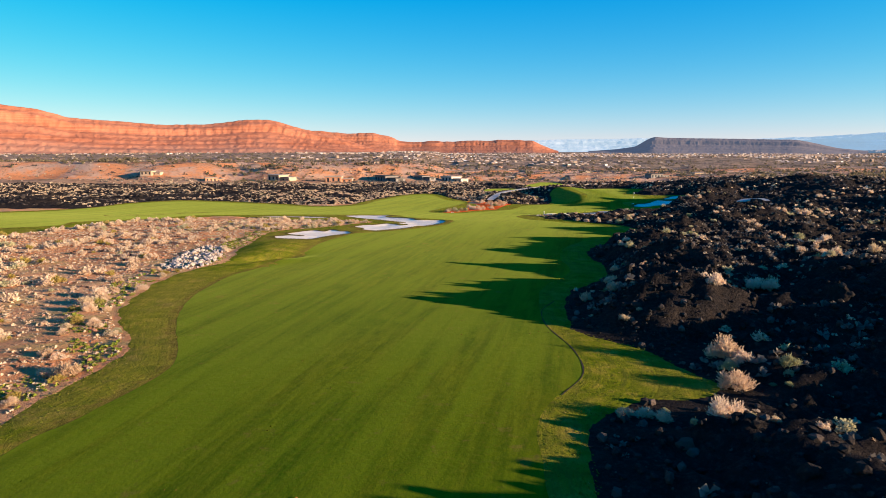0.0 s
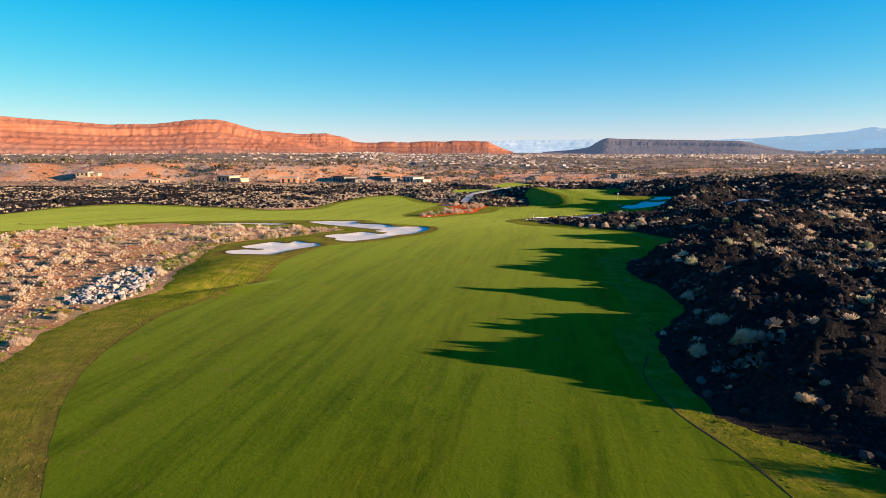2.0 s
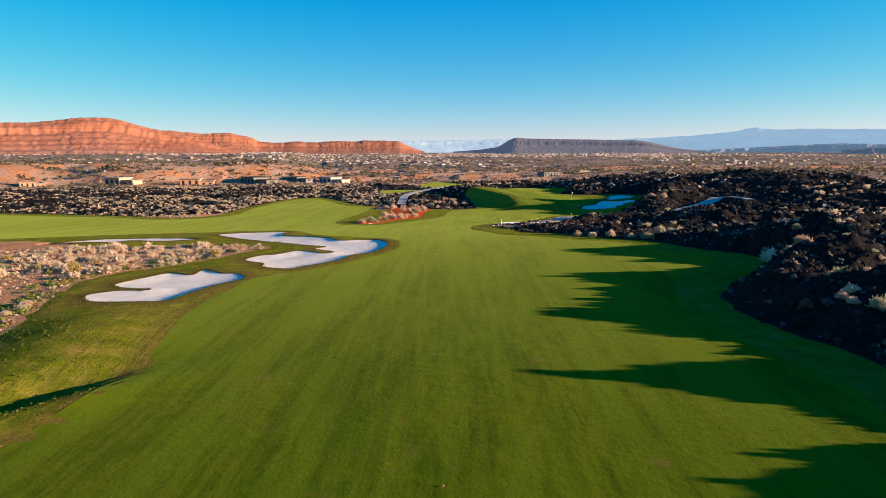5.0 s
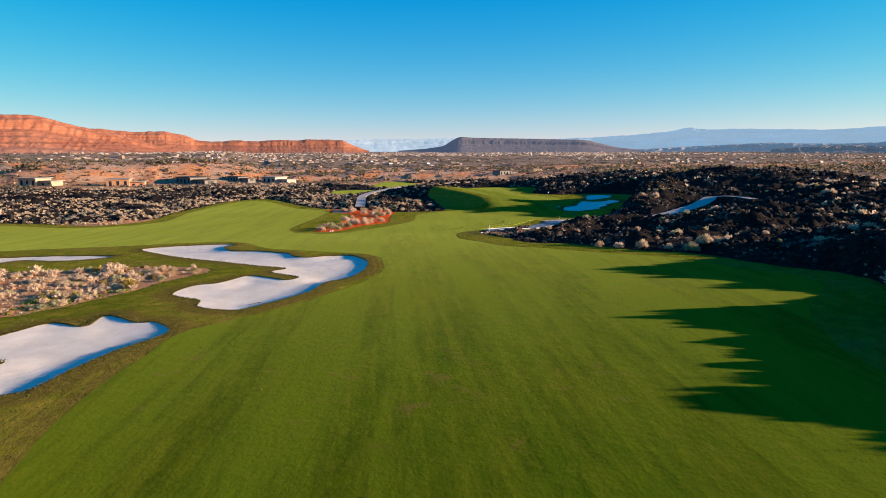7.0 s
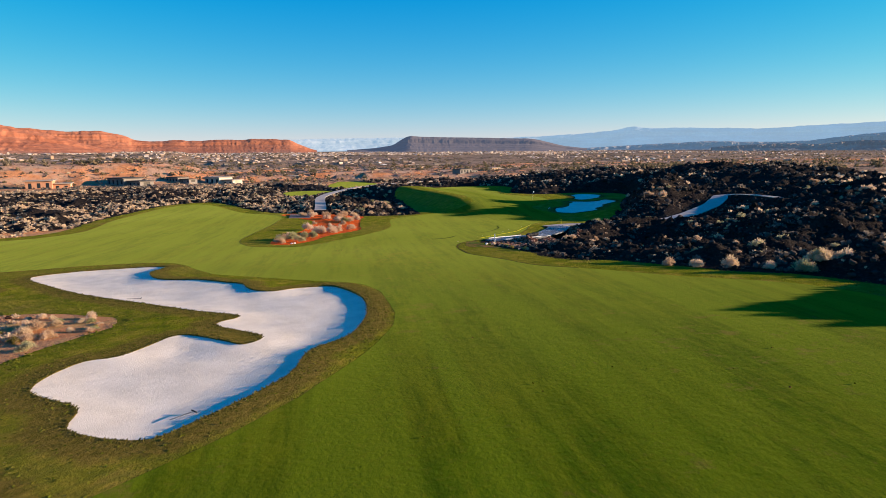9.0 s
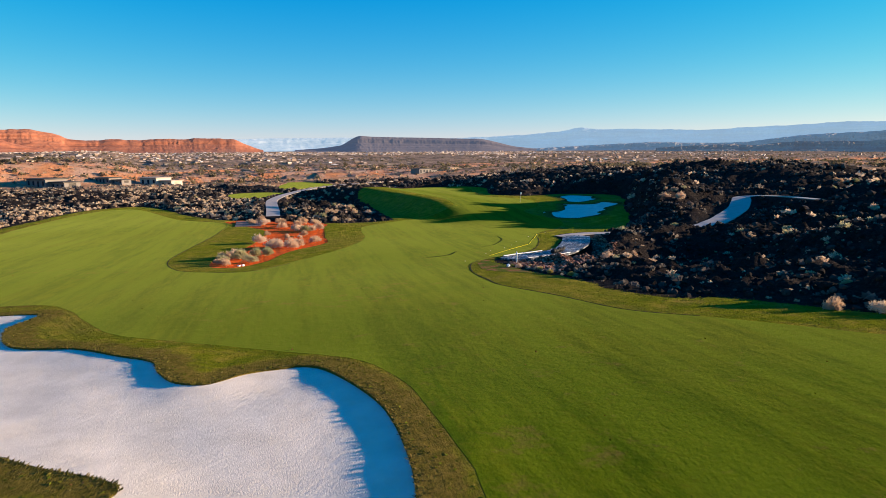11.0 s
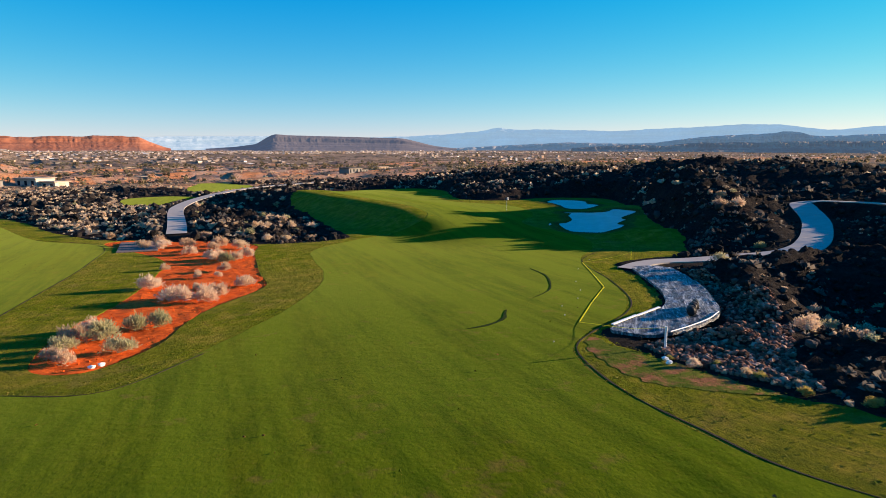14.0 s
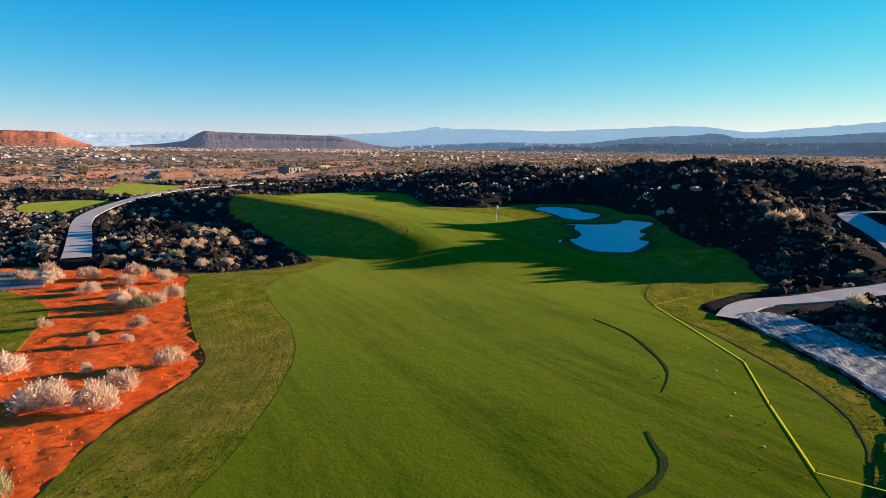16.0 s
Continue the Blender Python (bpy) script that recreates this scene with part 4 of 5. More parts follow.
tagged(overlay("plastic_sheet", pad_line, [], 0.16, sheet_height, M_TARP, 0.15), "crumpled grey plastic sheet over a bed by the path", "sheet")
# a white board lies along the sheet, a torn white rim at its far end
for (ax, ay), (bx, by) in (((28.4, 142.2), (26.0, 141.75)), ((25.95, 141.76), (23.6, 141.3))):
    bm = bmesh.new()
    way = Vector((bx - ax, by - ay, 0))
    add_box(bm, -way.length / 2, way.length / 2, -0.07, 0.07, -0.03, 0.03, 0.008)
    board = tagged(part("edging_board", bm, M_WHITE), "white board weighing down the edge of the plastic sheet", "board", "edging boards")
    board.matrix_world = pose((ax + bx) / 2, (ay + by) / 2, float(rise((ax + bx) / 2, (ay + by) / 2)) + 0.22, 0, 0, math.degrees(math.atan2(way.y, way.x)))


def tube(name, points, r, material, label, category, lift):
    line = chain(points, 0.4)
    c = bpy.data.curves.new(name, "CURVE")
    c.dimensions, c.bevel_depth, c.bevel_resolution = "3D", r, 2
    s = c.splines.new("POLY")
    s.points.add(len(line) - 1)
    for q, (x, y) in zip(s.points, line):
        q.co = (x, y, float(rise(x, y)) + lift, 1)
    c.materials.append(material)
    return tagged(new(name, c), label, category)


tube("edging_tube", [(24.4, 138.6), (26.0, 138.7), (28.0, 139.0), (29.8, 139.6)], 0.028, M_WHITE, "white tube along the lower edge of the plastic sheet", "tube", 0.22)


bm = bmesh.new()
for k in range(7):
    x, y = 28.0 + 0.30 * k, 140.0 + 0.16 * k
    add_rod(bm, (x, y, float(rise(x, y)) + 0.36 + 0.05 * math.sin(k * 2.1)), (x + 0.44, y + 0.31, float(rise(x, y)) + 0.36 + 0.05 * math.sin(k * 2.1 + 2.1)), 0.20 + 0.04 * math.sin(k * 1.7), 0.20 + 0.04 * math.sin(k * 1.7 + 1.7), 9)
tagged(part("plastic_roll", bm, M_DARK, smooth=True), "dark crumpled roll of plastic on the sheet", "roll")


def stake(x, y, h, r, material, label):
    bm = bmesh.new()
    z = float(turf_height(np.array([x]), np.array([y]))[0])
    add_rod(bm, (x, y, z - 0.1), (x, y, z + h), r, r * 0.9, 8)
    return tagged(part("stake", bm, material), label, "stake")


stake(22.4, 137.4, 0.95, 0.055, M_WHITE, "white wooden stake beside the plastic sheet")
tape_points = [(43.0, 156.0, 0.7), (38.6, 157.4, 0.05), (35.0, 153.0, 0.03), (31.4, 148.7, 0.05), (27.2, 145.9, 0.03), (23.1, 143.0, 0.05), (22.4, 137.46, 0.92)]
tape_line = []
for a, b in zip(tape_points, tape_points[1:]):
    for k in range(6):
        u = k / 6
        x, y, h = (a[i] * (1 - u) + b[i] * u for i in range(3))
        tape_line.append(Vector((x, y, float(rise(x, y)) + 0.072 + max(0.0, h - 0.05) * (1 - 0.25 * math.sin(math.pi * u)))))
tape_line.append(Vector((*tape_points[-1][:2], float(rise(*tape_points[-1][:2])) + 0.072 + tape_points[-1][2] - 0.05)))
bm = bmesh.new()
rows = []
for k, q in enumerate(tape_line):
    way = tape_line[min(k + 1, len(tape_line) - 1)] - tape_line[max(k - 1, 0)]
    side = Vector((-way.y, way.x, 0)).normalized() * 0.025
    rows.append([bm.verts.new(q - side), bm.verts.new(q + side), bm.verts.new(q + side + Vector((0, 0, 0.006))), bm.verts.new(q - side + Vector((0, 0, 0.006)))])
for p, q in zip(rows, rows[1:]):
    for k in range(4):
        bm.faces.new((p[k], p[(k + 1) % 4], q[(k + 1) % 4], q[k]))
bm.faces.new(rows[0])
bm.faces.new(rows[-1][::-1])
tagged(part("yellow_tape", bm, M_TAPE), "flat yellow tape fencing off the new turf", "tape")
for x, y, h in tape_points[:6]:
    stake(x, y, h + 0.08, 0.02, M_TAPE if h > 0.6 else M_DARK, "thin stake holding the yellow tape")


# rubble: a rough bank between the sheeted bed and the lava
def chunk(seed, squash=0.75, points=1):
    """One rough stone of about unit size, as arrays."""
    bm = bmesh.new()
    bmesh.ops.create_icosphere(bm, subdivisions=points, radius=1.0)
    r = random.Random(seed)
    axes = [Vector((r.gauss(0, 1), r.gauss(0, 1), r.gauss(0, 1))).normalized() for _ in range(5)]
    cuts = [r.uniform(0.45, 0.85) for _ in axes]
    for v in bm.verts:
        q = v.co * r.uniform(0.82, 1.15)
        for a, c in zip(axes, cuts):
            if q.dot(a) > c:
                q = q - a * (q.dot(a) - c)
        v.co = Vector((q.x * 1.1, q.y * 0.85, q.z * squash))
    co = np.array([v.co[:] for v in bm.verts])
    f = np.array([[v.index for v in q.verts] for q in bm.faces])
    bm.free()
    return co, f


def stones(name, x, y, size, material, label, sink=0.25, kinds=8, points=1, squash=0.75, z=None):
    shapes = [chunk(k * 7 + 3, squash, points) for k in range(kinds)]
    z = ground_heights(x, y) if z is None else z
    co, faces, base = [], [], 0
    for k, (px, py, pz, s) in enumerate(zip(x, y, z, size)):
        v, f = shapes[k % kinds]
        t, tilt = rng.uniform(0, 6.28), rng.normal(0, 0.35)
        c, d, ct, st = math.cos(t), math.sin(t), math.cos(tilt), math.sin(tilt)
        w = v * s
        w = np.stack([w[:, 0] * ct + w[:, 2] * st, w[:, 1], -w[:, 0] * st + w[:, 2] * ct], 1)
        w = np.stack([w[:, 0] * c - w[:, 1] * d, w[:, 0] * d + w[:, 1] * c, w[:, 2]], 1) + (px, py, pz + s * (0.5 - sink))
        co.append(w)
        faces.append(f + base)
        base += len(v)
    return heap(name, np.concatenate(co), np.concatenate(faces), material, label, "rocks")


bank_line = loop([(22.3, 138.3), (24.4, 138.3), (27.6, 138.5), (30.4, 139.4), (33.6, 142.0), (36.4, 144.5), (39.8, 148.4), (39.2, 145.4), (37.4, 142.5), (34.6, 139.2), (28.1, 135.0), (23.8, 132.5), (21.7, 130.8), (21.3, 133.5), (21.5, 136.6)], 0.6)
x, y = scatter(38000, 19, 42, 130, 149)
ok = outside(x, y, bank_line, 3) < 0
x, y = x[ok][:8500], y[ok][:8500]
stones("rubble", x, y, 0.05 + 0.15 * rng.random(len(x)) ** 2.2, M_RUBBLE, "reddish brown broken rubble on the bank below the plastic sheet")
x, y = scatter(3000, -30, -22, 62, 78)
ok = (off_turf(x, y) > 0.1) & (outside(x, y, loop([(-25, 63), (-27, 75), (-31, 74), (-29, 64)], 1.0), 3) < 0.5)
stones("rubble", x[ok][:420], y[ok][:420], 0.12 + 0.25 * rng.random(len(x[ok][:420])) ** 2, M_GREYSTONE, "grey brown broken stones at the edge of the desert")

x, y = scatter(9000, -1, 22, 149, 200)
ok = outside(x, y, island_line, 3) < -0.15
x, y = x[ok][:3200], y[ok][:3200]
stones("red_clods", x, y, 0.015 + 0.06 * rng.random(len(x)) ** 4, M_RED, "small red clods of earth on the bare soil bed", z=turf_height(x, y) - 0.02)

# ---- lava ----
boulders = []
for k in range(7):
    v, f = chunk(200 + k, 0.85, 2)
    n = np.array([noise.noise(Vector(q) * 1.9 + Vector((k * 9, 0, 0))) for q in v])
    v = v * (1 + 0.5 * n)[:, None]
    me = bpy.data.meshes.new("lava_boulder")
    me.from_pydata([tuple(q) for q in v], [], [tuple(int(i) for i in q) for q in f])
    me.materials.append(M_BOULDER)
    boulders.append(me)
x, y = scatter(5000, 6, 62, 16, 150)
d = off_turf(x, y)
ok = (d > 0.6) & (rng.random(len(x)) < np.exp(-d / 9)) & (lava_share(x, y, d) > 0.5) & (outside(x, y, bank_line, 3) > 0.5)
x, y = x[ok][:300], y[ok][:300]
for px, py, pz in zip(x, y, ground_heights(x, y)):
    s = 0.14 + 0.30 * rng.random() ** 2
    ob = new("lava_boulder", boulders[int(rng.integers(7))])
    ob.matrix_world = pose(px, py, pz + 0.2 * s, rng.normal(0, 15), rng.normal(0, 15), rng.uniform(0, 360)) @ Matrix.Diagonal((s * rng.uniform(0.8, 1.4), s, s * rng.uniform(0.8, 1.5), 1))
    tagged(ob, "jagged black lava boulder beside the grass", "boulder", "lava boulders")

for x0, x1, y0, y1, n, lo, hi in ((2, 46, -5, 150, 36000, 0.05, 0.32), (46, 70, 20, 150, 9000, 0.08, 0.4), (10, 60, 150, 270, 8000, 0.15, 0.55), (60, 130, 60, 280, 16000, 0.12, 0.7), (130, 190, 60, 280, 5000, 0.2, 0.8), (-330, 30, 180, 360, 14000, 0.2, 0.9), (60, 200, 280, 400, 3000, 0.3, 1.2)):
    x, y = scatter(n, x0, x1, y0, y1)
    d = off_turf(x, y)
    ok = (d > 0.15) & (lava_share(x, y, d) > 0.45) & (outside(x, y, bank_line, 3) > 0.2) & (rng.random(n) < 0.25 + 0.9 * ridged(x / 5, y / 5, 3, 90))
    x, y = x[ok], y[ok]
    stones("lava_rocks", x, y, lo + (hi - lo) * rng.random(len(x)) ** 3, M_ROCK, "loose jagged black lava rocks", squash=0.9)


# ---- bushes ----
def bush_mesh(seed, sprays, material, tall=1.0, width=0.012, length=0.11):
    """A mounded dry bush about one metre across: lobes covered with short upright sprays, on a few bare stems."""
    r = random.Random(seed)
    co, faces = [], []

    def blade(p, q, w):
        side = (q - p).cross(Vector((r.gauss(0, 1), r.gauss(0, 1), r.gauss(0, 1)))).normalized() * w
        b = len(co)
        co.extend([p - side * 0.7, p + side * 0.7, q + side, q - side])
        faces.append((b, b + 1, b + 2, b + 3))

    lobes = []
    for k in range(11):
        a, d = k * 2.4 + r.uniform(-0.7, 0.7), (0.04 if k == 0 else r.uniform(0.10, 0.40))
        lobes.append((Vector((d * math.cos(a), d * math.sin(a), r.uniform(0.10, 0.34) * (1.25 - 1.6 * d))), r.uniform(0.10, 0.24) * (1.15 - d)))
    for c, s in lobes:
        for _ in range(2):
            blade(Vector((r.gauss(0, 0.03), r.gauss(0, 0.03), 0)), c + Vector((r.gauss(0, s * 0.4), r.gauss(0, s * 0.4), r.uniform(0, s))), width * 0.6)
    for k in range(sprays):
        c, s = lobes[k % 11]
        up = r.uniform(-0.35, 1.0)
        a, out = r.uniform(0, 2 * math.pi), math.sqrt(1 - up * up)
        way = Vector((out * math.cos(a), out * math.sin(a), up * 1.15 * tall))
        p = c + way * s * min(1.25, abs(r.gauss(0.75, 0.25)))
        lean = (way * 0.7 + Vector((r.gauss(0, 0.5), r.gauss(0, 0.5), 0.75 + r.gauss(0, 0.3)))).normalized()
        q = p + lean * length * r.uniform(0.4, 1.6)
        p.z, q.z = max(p.z, 0.0), max(q.z, 0.01)
        blade(p, q, width * r.uniform(0.6, 1.4))
    me = bpy.data.meshes.new("desert_bush")
    me.from_pydata([tuple(q) for q in co], [], faces)
    me.materials.append(material)
    return me


straw = [bush_mesh(k, 1500, M_STRAW, 1.05 + 0.12 * (k % 3), 0.009, 0.11) for k in range(6)]
sage = [bush_mesh(20 + k, 1300, M_SAGE, 1.0, 0.010, 0.11) for k in range(3)]
yellow = [bush_mesh(30 + k, 1300, M_YELLOW, 1.0, 0.010, 0.11) for k in range(2)]
KINDS = ((straw, "pale straw-coloured dry desert bush"), (sage, "grey-green sagebrush with dry twigs"), (yellow, "yellow-green desert bush on red sand"))


def bush(x, y, z, size, kind=0, tall=1.0):
    meshes, label = KINDS[kind]
    ob = new("desert_bush", meshes[int(rng.integers(len(meshes)))])
    ob.matrix_world = pose(x, y, z - 0.02, rng.normal(0, 5), rng.normal(0, 5), rng.uniform(0, 360)) @ Matrix.Diagonal((size * rng.uniform(0.85, 1.2), size, size * tall, 1))
    return tagged(ob, label, "bush", "desert bushes")


# small bushes along the edge of the rubble
for k in range(14):
    x, y = 21.5 + 0.35 * math.sin(k * 2.7), 128.6 + 0.6 * k
    bush(x, y, height_at(x, y), 0.42 + 0.18 * math.sin(k * 1.9), 2 if k % 3 == 1 else 0)
# on the red bed
ISLAND = [(7.3, 168.7, 1.3), (7.9, 163.4, 1.5), (9.4, 161.8, 1.3), (10.6, 163.4, 1.2), (13.0, 165.4, 1.2), (14.8, 177.2, 1.3), (14.2, 179.7, 1.2), (13.4, 184.8, 1.2), (12.1, 190.7, 1.3), (16.1, 178.2, 1.1),
          (17.3, 179.1, 1.2), (11.1, 171.3, 0.7), (3.0, 155.5, 1.4), (4.6, 156.3, 1.2), (5.9, 156.6, 1.2), (1.3, 154.4, 1.0), (0.8, 153.4, 0.7), (1.2, 152.0, 0.8), (3.4, 152.3, 1.1), (1.8, 156.4, 1.1), (2.7, 157.8, 0.9)]
ISLAND_BACK = [(16, 186, 1.2), (17.5, 189.5, 1.5), (14.5, 191, 1.4), (12.5, 195, 1.3), (10.5, 193, 1.2), (15.5, 182, 0.8), (13.6, 173, 0.9), (12.4, 170.5, 0.6), (9.6, 176.5, 0.7), (18.5, 186, 1.3), (10, 167, 0.5)]
for k, (x, y, s) in enumerate(ISLAND + ISLAND_BACK):
    bush(x, y, float(turf_height(np.array([x]), np.array([y]))[0]) + 0.02, s * 1.25, 1 if k in (5, 12, 13, 14, 15, 18) else 0)
# beside the grass, on lava
for x, y, s, k in ((15.3, 32.6, 1.9, 0), (14.3, 29, 1.7, 0), (11.8, 24.5, 1.5, 0), (9.4, 25.1, 0.8, 0), (10.9, 46.2, 1.1, 0), (13.7, 49.3, 1.2, 0), (30.6, 86.2, 2.2, 0), (20, 66, 1.3, 1), (25.5, 70.5, 1.4, 1), (22, 62.3, 1.3, 0), (25.6, 74.4, 1.3, 1), (18.3, 41, 1.2, 0),
                   (37.3, 130, 1.6, 1), (24.5, 112.5, 1.0, 0), (25.8, 111, 1.1, 0), (27.5, 109.5, 1.2, 0), (29, 107.5, 0.9, 0), (30.3, 105.8, 1.3, 0), (65.8, 160.3, 1.8, 0), (63.5, 161, 1.6, 0), (68.5, 164, 1.4, 0), (56, 152, 1.3, 1), (44, 148.3, 1.5, 1), (34, 136, 0.9, 0), (30.5, 135.5, 1.2, 0)):
    bush(x, y, height_at(x, y), s, k)


for cx, cy, long, wide, n in ((33.8, 106.6, 3.6, 0.9, 13), (85, 138, 9, 2.2, 16), (31.8, 86, 1.6, 0.6, 6), (96, 157, 8, 2.0, 14), (56, 96.6, 3.0, 1.2, 9), (29, 71.7, 1.5, 0.7, 4), (45, 77.5, 4.5, 1.2, 14), (35.2, 56, 2.4, 0.8, 9), (21.2, 44.2, 2.4, 0.6, 5), (12.3, 44.9, 0.5, 0.3, 2)):
    for k in range(n):
        x, y = cx + rng.normal(0, 0.55) * long, cy + rng.normal(0, 0.55) * wide - 0.1 * long
        bush(x, y, height_at(x, y), 0.7 + 0.7 * rng.random() ** 1.5, 0 if rng.random() < 0.85 else 1, 1.1)


twiggy = {0: [bush_mesh(40 + k, 150, M_STRAW_HEAP, 1.1, 0.034, 0.13) for k in range(5)], 1: [bush_mesh(50 + k, 140, M_SAGE, 0.9, 0.034, 0.13) for k in range(2)], 2: [bush_mesh(60 + k, 140, M_YELLOW, 0.9, 0.034, 0.13) for k in range(2)]}
twigs = {}
for kind, meshes in twiggy.items():
    twigs[kind] = []
    for me in meshes:
        v = np.zeros(len(me.vertices) * 3, np.float32)
        me.vertices.foreach_get("co", v)
        f = np.zeros(len(me.loops), np.int32)
        me.loops.foreach_get("vertex_index", f)
        twigs[kind].append((v.reshape(-1, 3), f.reshape(-1, 4)))


def spread(n, x0, x1, y0, y1, keep, lo, hi, most, single, nearest, kinds=(0.86, 0.95), gap=0.2):
    """Bushes over a stretch: those nearest to a place stand singly, the rest are joined."""
    x, y = scatter(n, x0, x1, y0, y1)
    d = off_turf(x, y)
    ok = (d > gap) & keep(x, y, d)
    x, y, d = x[ok][:most], y[ok][:most], d[ok][:most]
    order = np.argsort(nearest(x, y, d))
    x, y = x[order], y[order]
    co, faces, base = {0: [], 1: [], 2: []}, {0: [], 1: [], 2: []}, [0, 0, 0]
    for i, (px, py, pz) in enumerate(zip(x, y, ground_heights(x, y))):
        r, size, tall = rng.random(), lo + (hi - lo) * rng.random() ** 1.5, rng.uniform(0.75, 1.05)
        k = 0 if r < kinds[0] else 1 if r < kinds[1] else 2
        if i < single:
            bush(px, py, pz, size, k, tall)
            continue
        v, f = twigs[k][int(rng.integers(len(twigs[k])))]
        a = rng.uniform(0, 6.28)
        c, s = math.cos(a) * size, math.sin(a) * size
        co[k].append(np.stack([v[:, 0] * c - v[:, 1] * s + px, v[:, 0] * s + v[:, 1] * c + py, v[:, 2] * size * tall + pz - 0.02], 1))
        faces[k].append(f + base[k])
        base[k] += len(v)
    for k in range(3):
        if co[k]:
            heap("desert_bushes", np.concatenate(co[k]), np.concatenate(faces[k]), (M_STRAW_HEAP, M_SAGE, M_YELLOW)[k], KINDS[k][1].replace("bush", "bushes", 1), "bushes")


patchy = lambda x, y, d: (lava_share(x, y, d) < 0.5) & (fbm(x / 5, y / 5, 3, 61) > 0.42)
spread(9000, -62, -17, 14, 120, patchy, 0.5, 1.5, 1050, 90, lambda x, y, d: d + 0.12 * y, (0.80, 0.88))
spread(1100, -36, -12, 98, 120, lambda x, y, d: (lava_share(x, y, d) < 0.5) & (fbm(x / 3, y / 3, 2, 47) > 0.42), 0.35, 0.85, 380, 30, lambda x, y, d: -x, (0.72, 0.92))
spread(12000, 6, 75, 15, 165, lambda x, y, d: (fbm(x / 9, y / 4, 3, 62) > 0.58) & (outside(x, y, bank_line, 3) > 0.5) & ((d > 4) | (y < 100)), 0.35, 1.2, 700, 60, lambda x, y, d: d, (0.55, 1.0))
spread(3200, -70, 30, 178, 264, lambda x, y, d: fbm(x / 11, y / 5, 3, 48) > 0.49, 0.45, 1.3, 460, 20, lambda x, y, d: y - x, (0.88, 1.0), 0.5)
spread(1500, 14, 60, 188, 300, lambda x, y, d: fbm(x / 8, y / 8, 3, 63) > 0.50, 0.6, 1.5, 190, 20, lambda x, y, d: y, (0.85, 1.0))


def far_bushes(n, x0, x1, y0, y1, keep, lo, hi, material, label):
    """Small tufts of a few crossed leaves each, joined into one."""
    x, y = scatter(n, x0, x1, y0, y1)
    d = off_turf(x, y)
    ok = (d > 0.3) & keep(x, y, d)
    x, y = x[ok], y[ok]
    z, m, leaves = ground_heights(x, y), int(ok.sum()), 9
    size = (lo + (hi - lo) * rng.random(m) ** 1.5)[:, None, None]
    a, up = rng.uniform(0, 6.283, (m, leaves)), rng.uniform(0.05, 1.0, (m, leaves))
    out = np.sqrt(1 - up ** 2)
    way = np.stack([out * np.cos(a), out * np.sin(a), up * 0.9], -1)
    side = np.cross(way, rng.normal(0, 1, (m, leaves, 3)))
    side /= np.linalg.norm(side, axis=-1)[..., None]
    tip = way * size * 0.55 * rng.uniform(0.7, 1.1, (m, leaves, 1))
    w = side * size * 0.17
    base = np.stack([x, y, z - 0.05], -1)[:, None, :]
    quad = np.stack([base + tip * 0.15 - w * 0.6, base + tip * 0.15 + w * 0.6, base + tip + w, base + tip - w], 2).reshape(-1, 3)
    return heap("far_bushes", quad, np.arange(len(quad)).reshape(-1, 4), material, label, "bushes")


far_bushes(30000, -330, 20, 175, 345, lambda x, y, d: fbm(x / 40, y / 9, 4, 64) > 0.49, 0.4, 1.4, M_TAN_HEAP, "pale dry bushes scattered over the far lava")
far_bushes(5200, -75, 24, 176, 262, lambda x, y, d: (fbm(x / 9, y / 6, 3, 91) > 0.44) & (outside(x, y, island_line, 3) > 0.5), 0.35, 1.1, M_TAN_HEAP, "pale dry bushes between the lava rocks beside the cart path")
far_bushes(9000, 62, 200, 60, 330, lambda x, y, d: fbm(x / 16, y / 5, 3, 65) > 0.60, 0.5, 1.6, M_STRAW_HEAP, "pale dry bushes scattered over the lava ridge")
far_bushes(2600, -130, -58, 10, 130, lambda x, y, d: fbm(x / 6, y / 6, 3, 66) > 0.42, 0.7, 1.6, M_STRAW_HEAP, "pale dry bushes on the red desert")
far_bushes(15000, -420, 420, 330, 640, lambda x, y, d: fbm(x / 40, y / 14, 3, 76) > 0.46, 0.7, 2.2, M_GREYBRUSH, "grey brown scrub on the plain")
far_bushes(9000, -420, 420, 330, 640, lambda x, y, d: fbm(x / 40, y / 16, 3, 67) > 0.48, 0.7, 2.2, M_TAN_HEAP, "pale dry scrub between lava and houses")
far_bushes(16000, -62, -17, 14, 120, lambda x, y, d: lava_share(x, y, d) < 0.5, 0.12, 0.45, M_TAN_HEAP, "small dry grass tufts on the red desert")
far_bushes(12000, 4, 75, 12, 170, lambda x, y, d: (fbm(x / 6, y / 3.5, 3, 73) > 0.54) & (outside(x, y, bank_line, 3) > 0.3), 0.3, 1.0, M_GREYBRUSH, "grey leafless twiggy shrubs on the lava")
far_bushes(9000, 75, 200, 60, 330, lambda x, y, d: fbm(x / 9, y / 5, 3, 74) > 0.56, 0.5, 1.6, M_GREYBRUSH, "grey leafless shrubs on the lava ridge")
far_bushes(9000, -330, 60, 178, 345, lambda x, y, d: fbm(x / 30, y / 8, 3, 75) > 0.5, 0.4, 1.4, M_GREYBRUSH, "grey leafless shrubs on the far lava")
far_bushes(9000, 4, 75, 15, 170, lambda x, y, d: (fbm(x / 4, y / 4, 3, 68) > 0.53) & (outside(x, y, bank_line, 3) > 0.2), 0.12, 0.45, M_TAN_HEAP, "small dry grass tufts between the lava rocks")
x, y = scatter(6000, -60, -17, 14, 120)
d = off_turf(x, y)
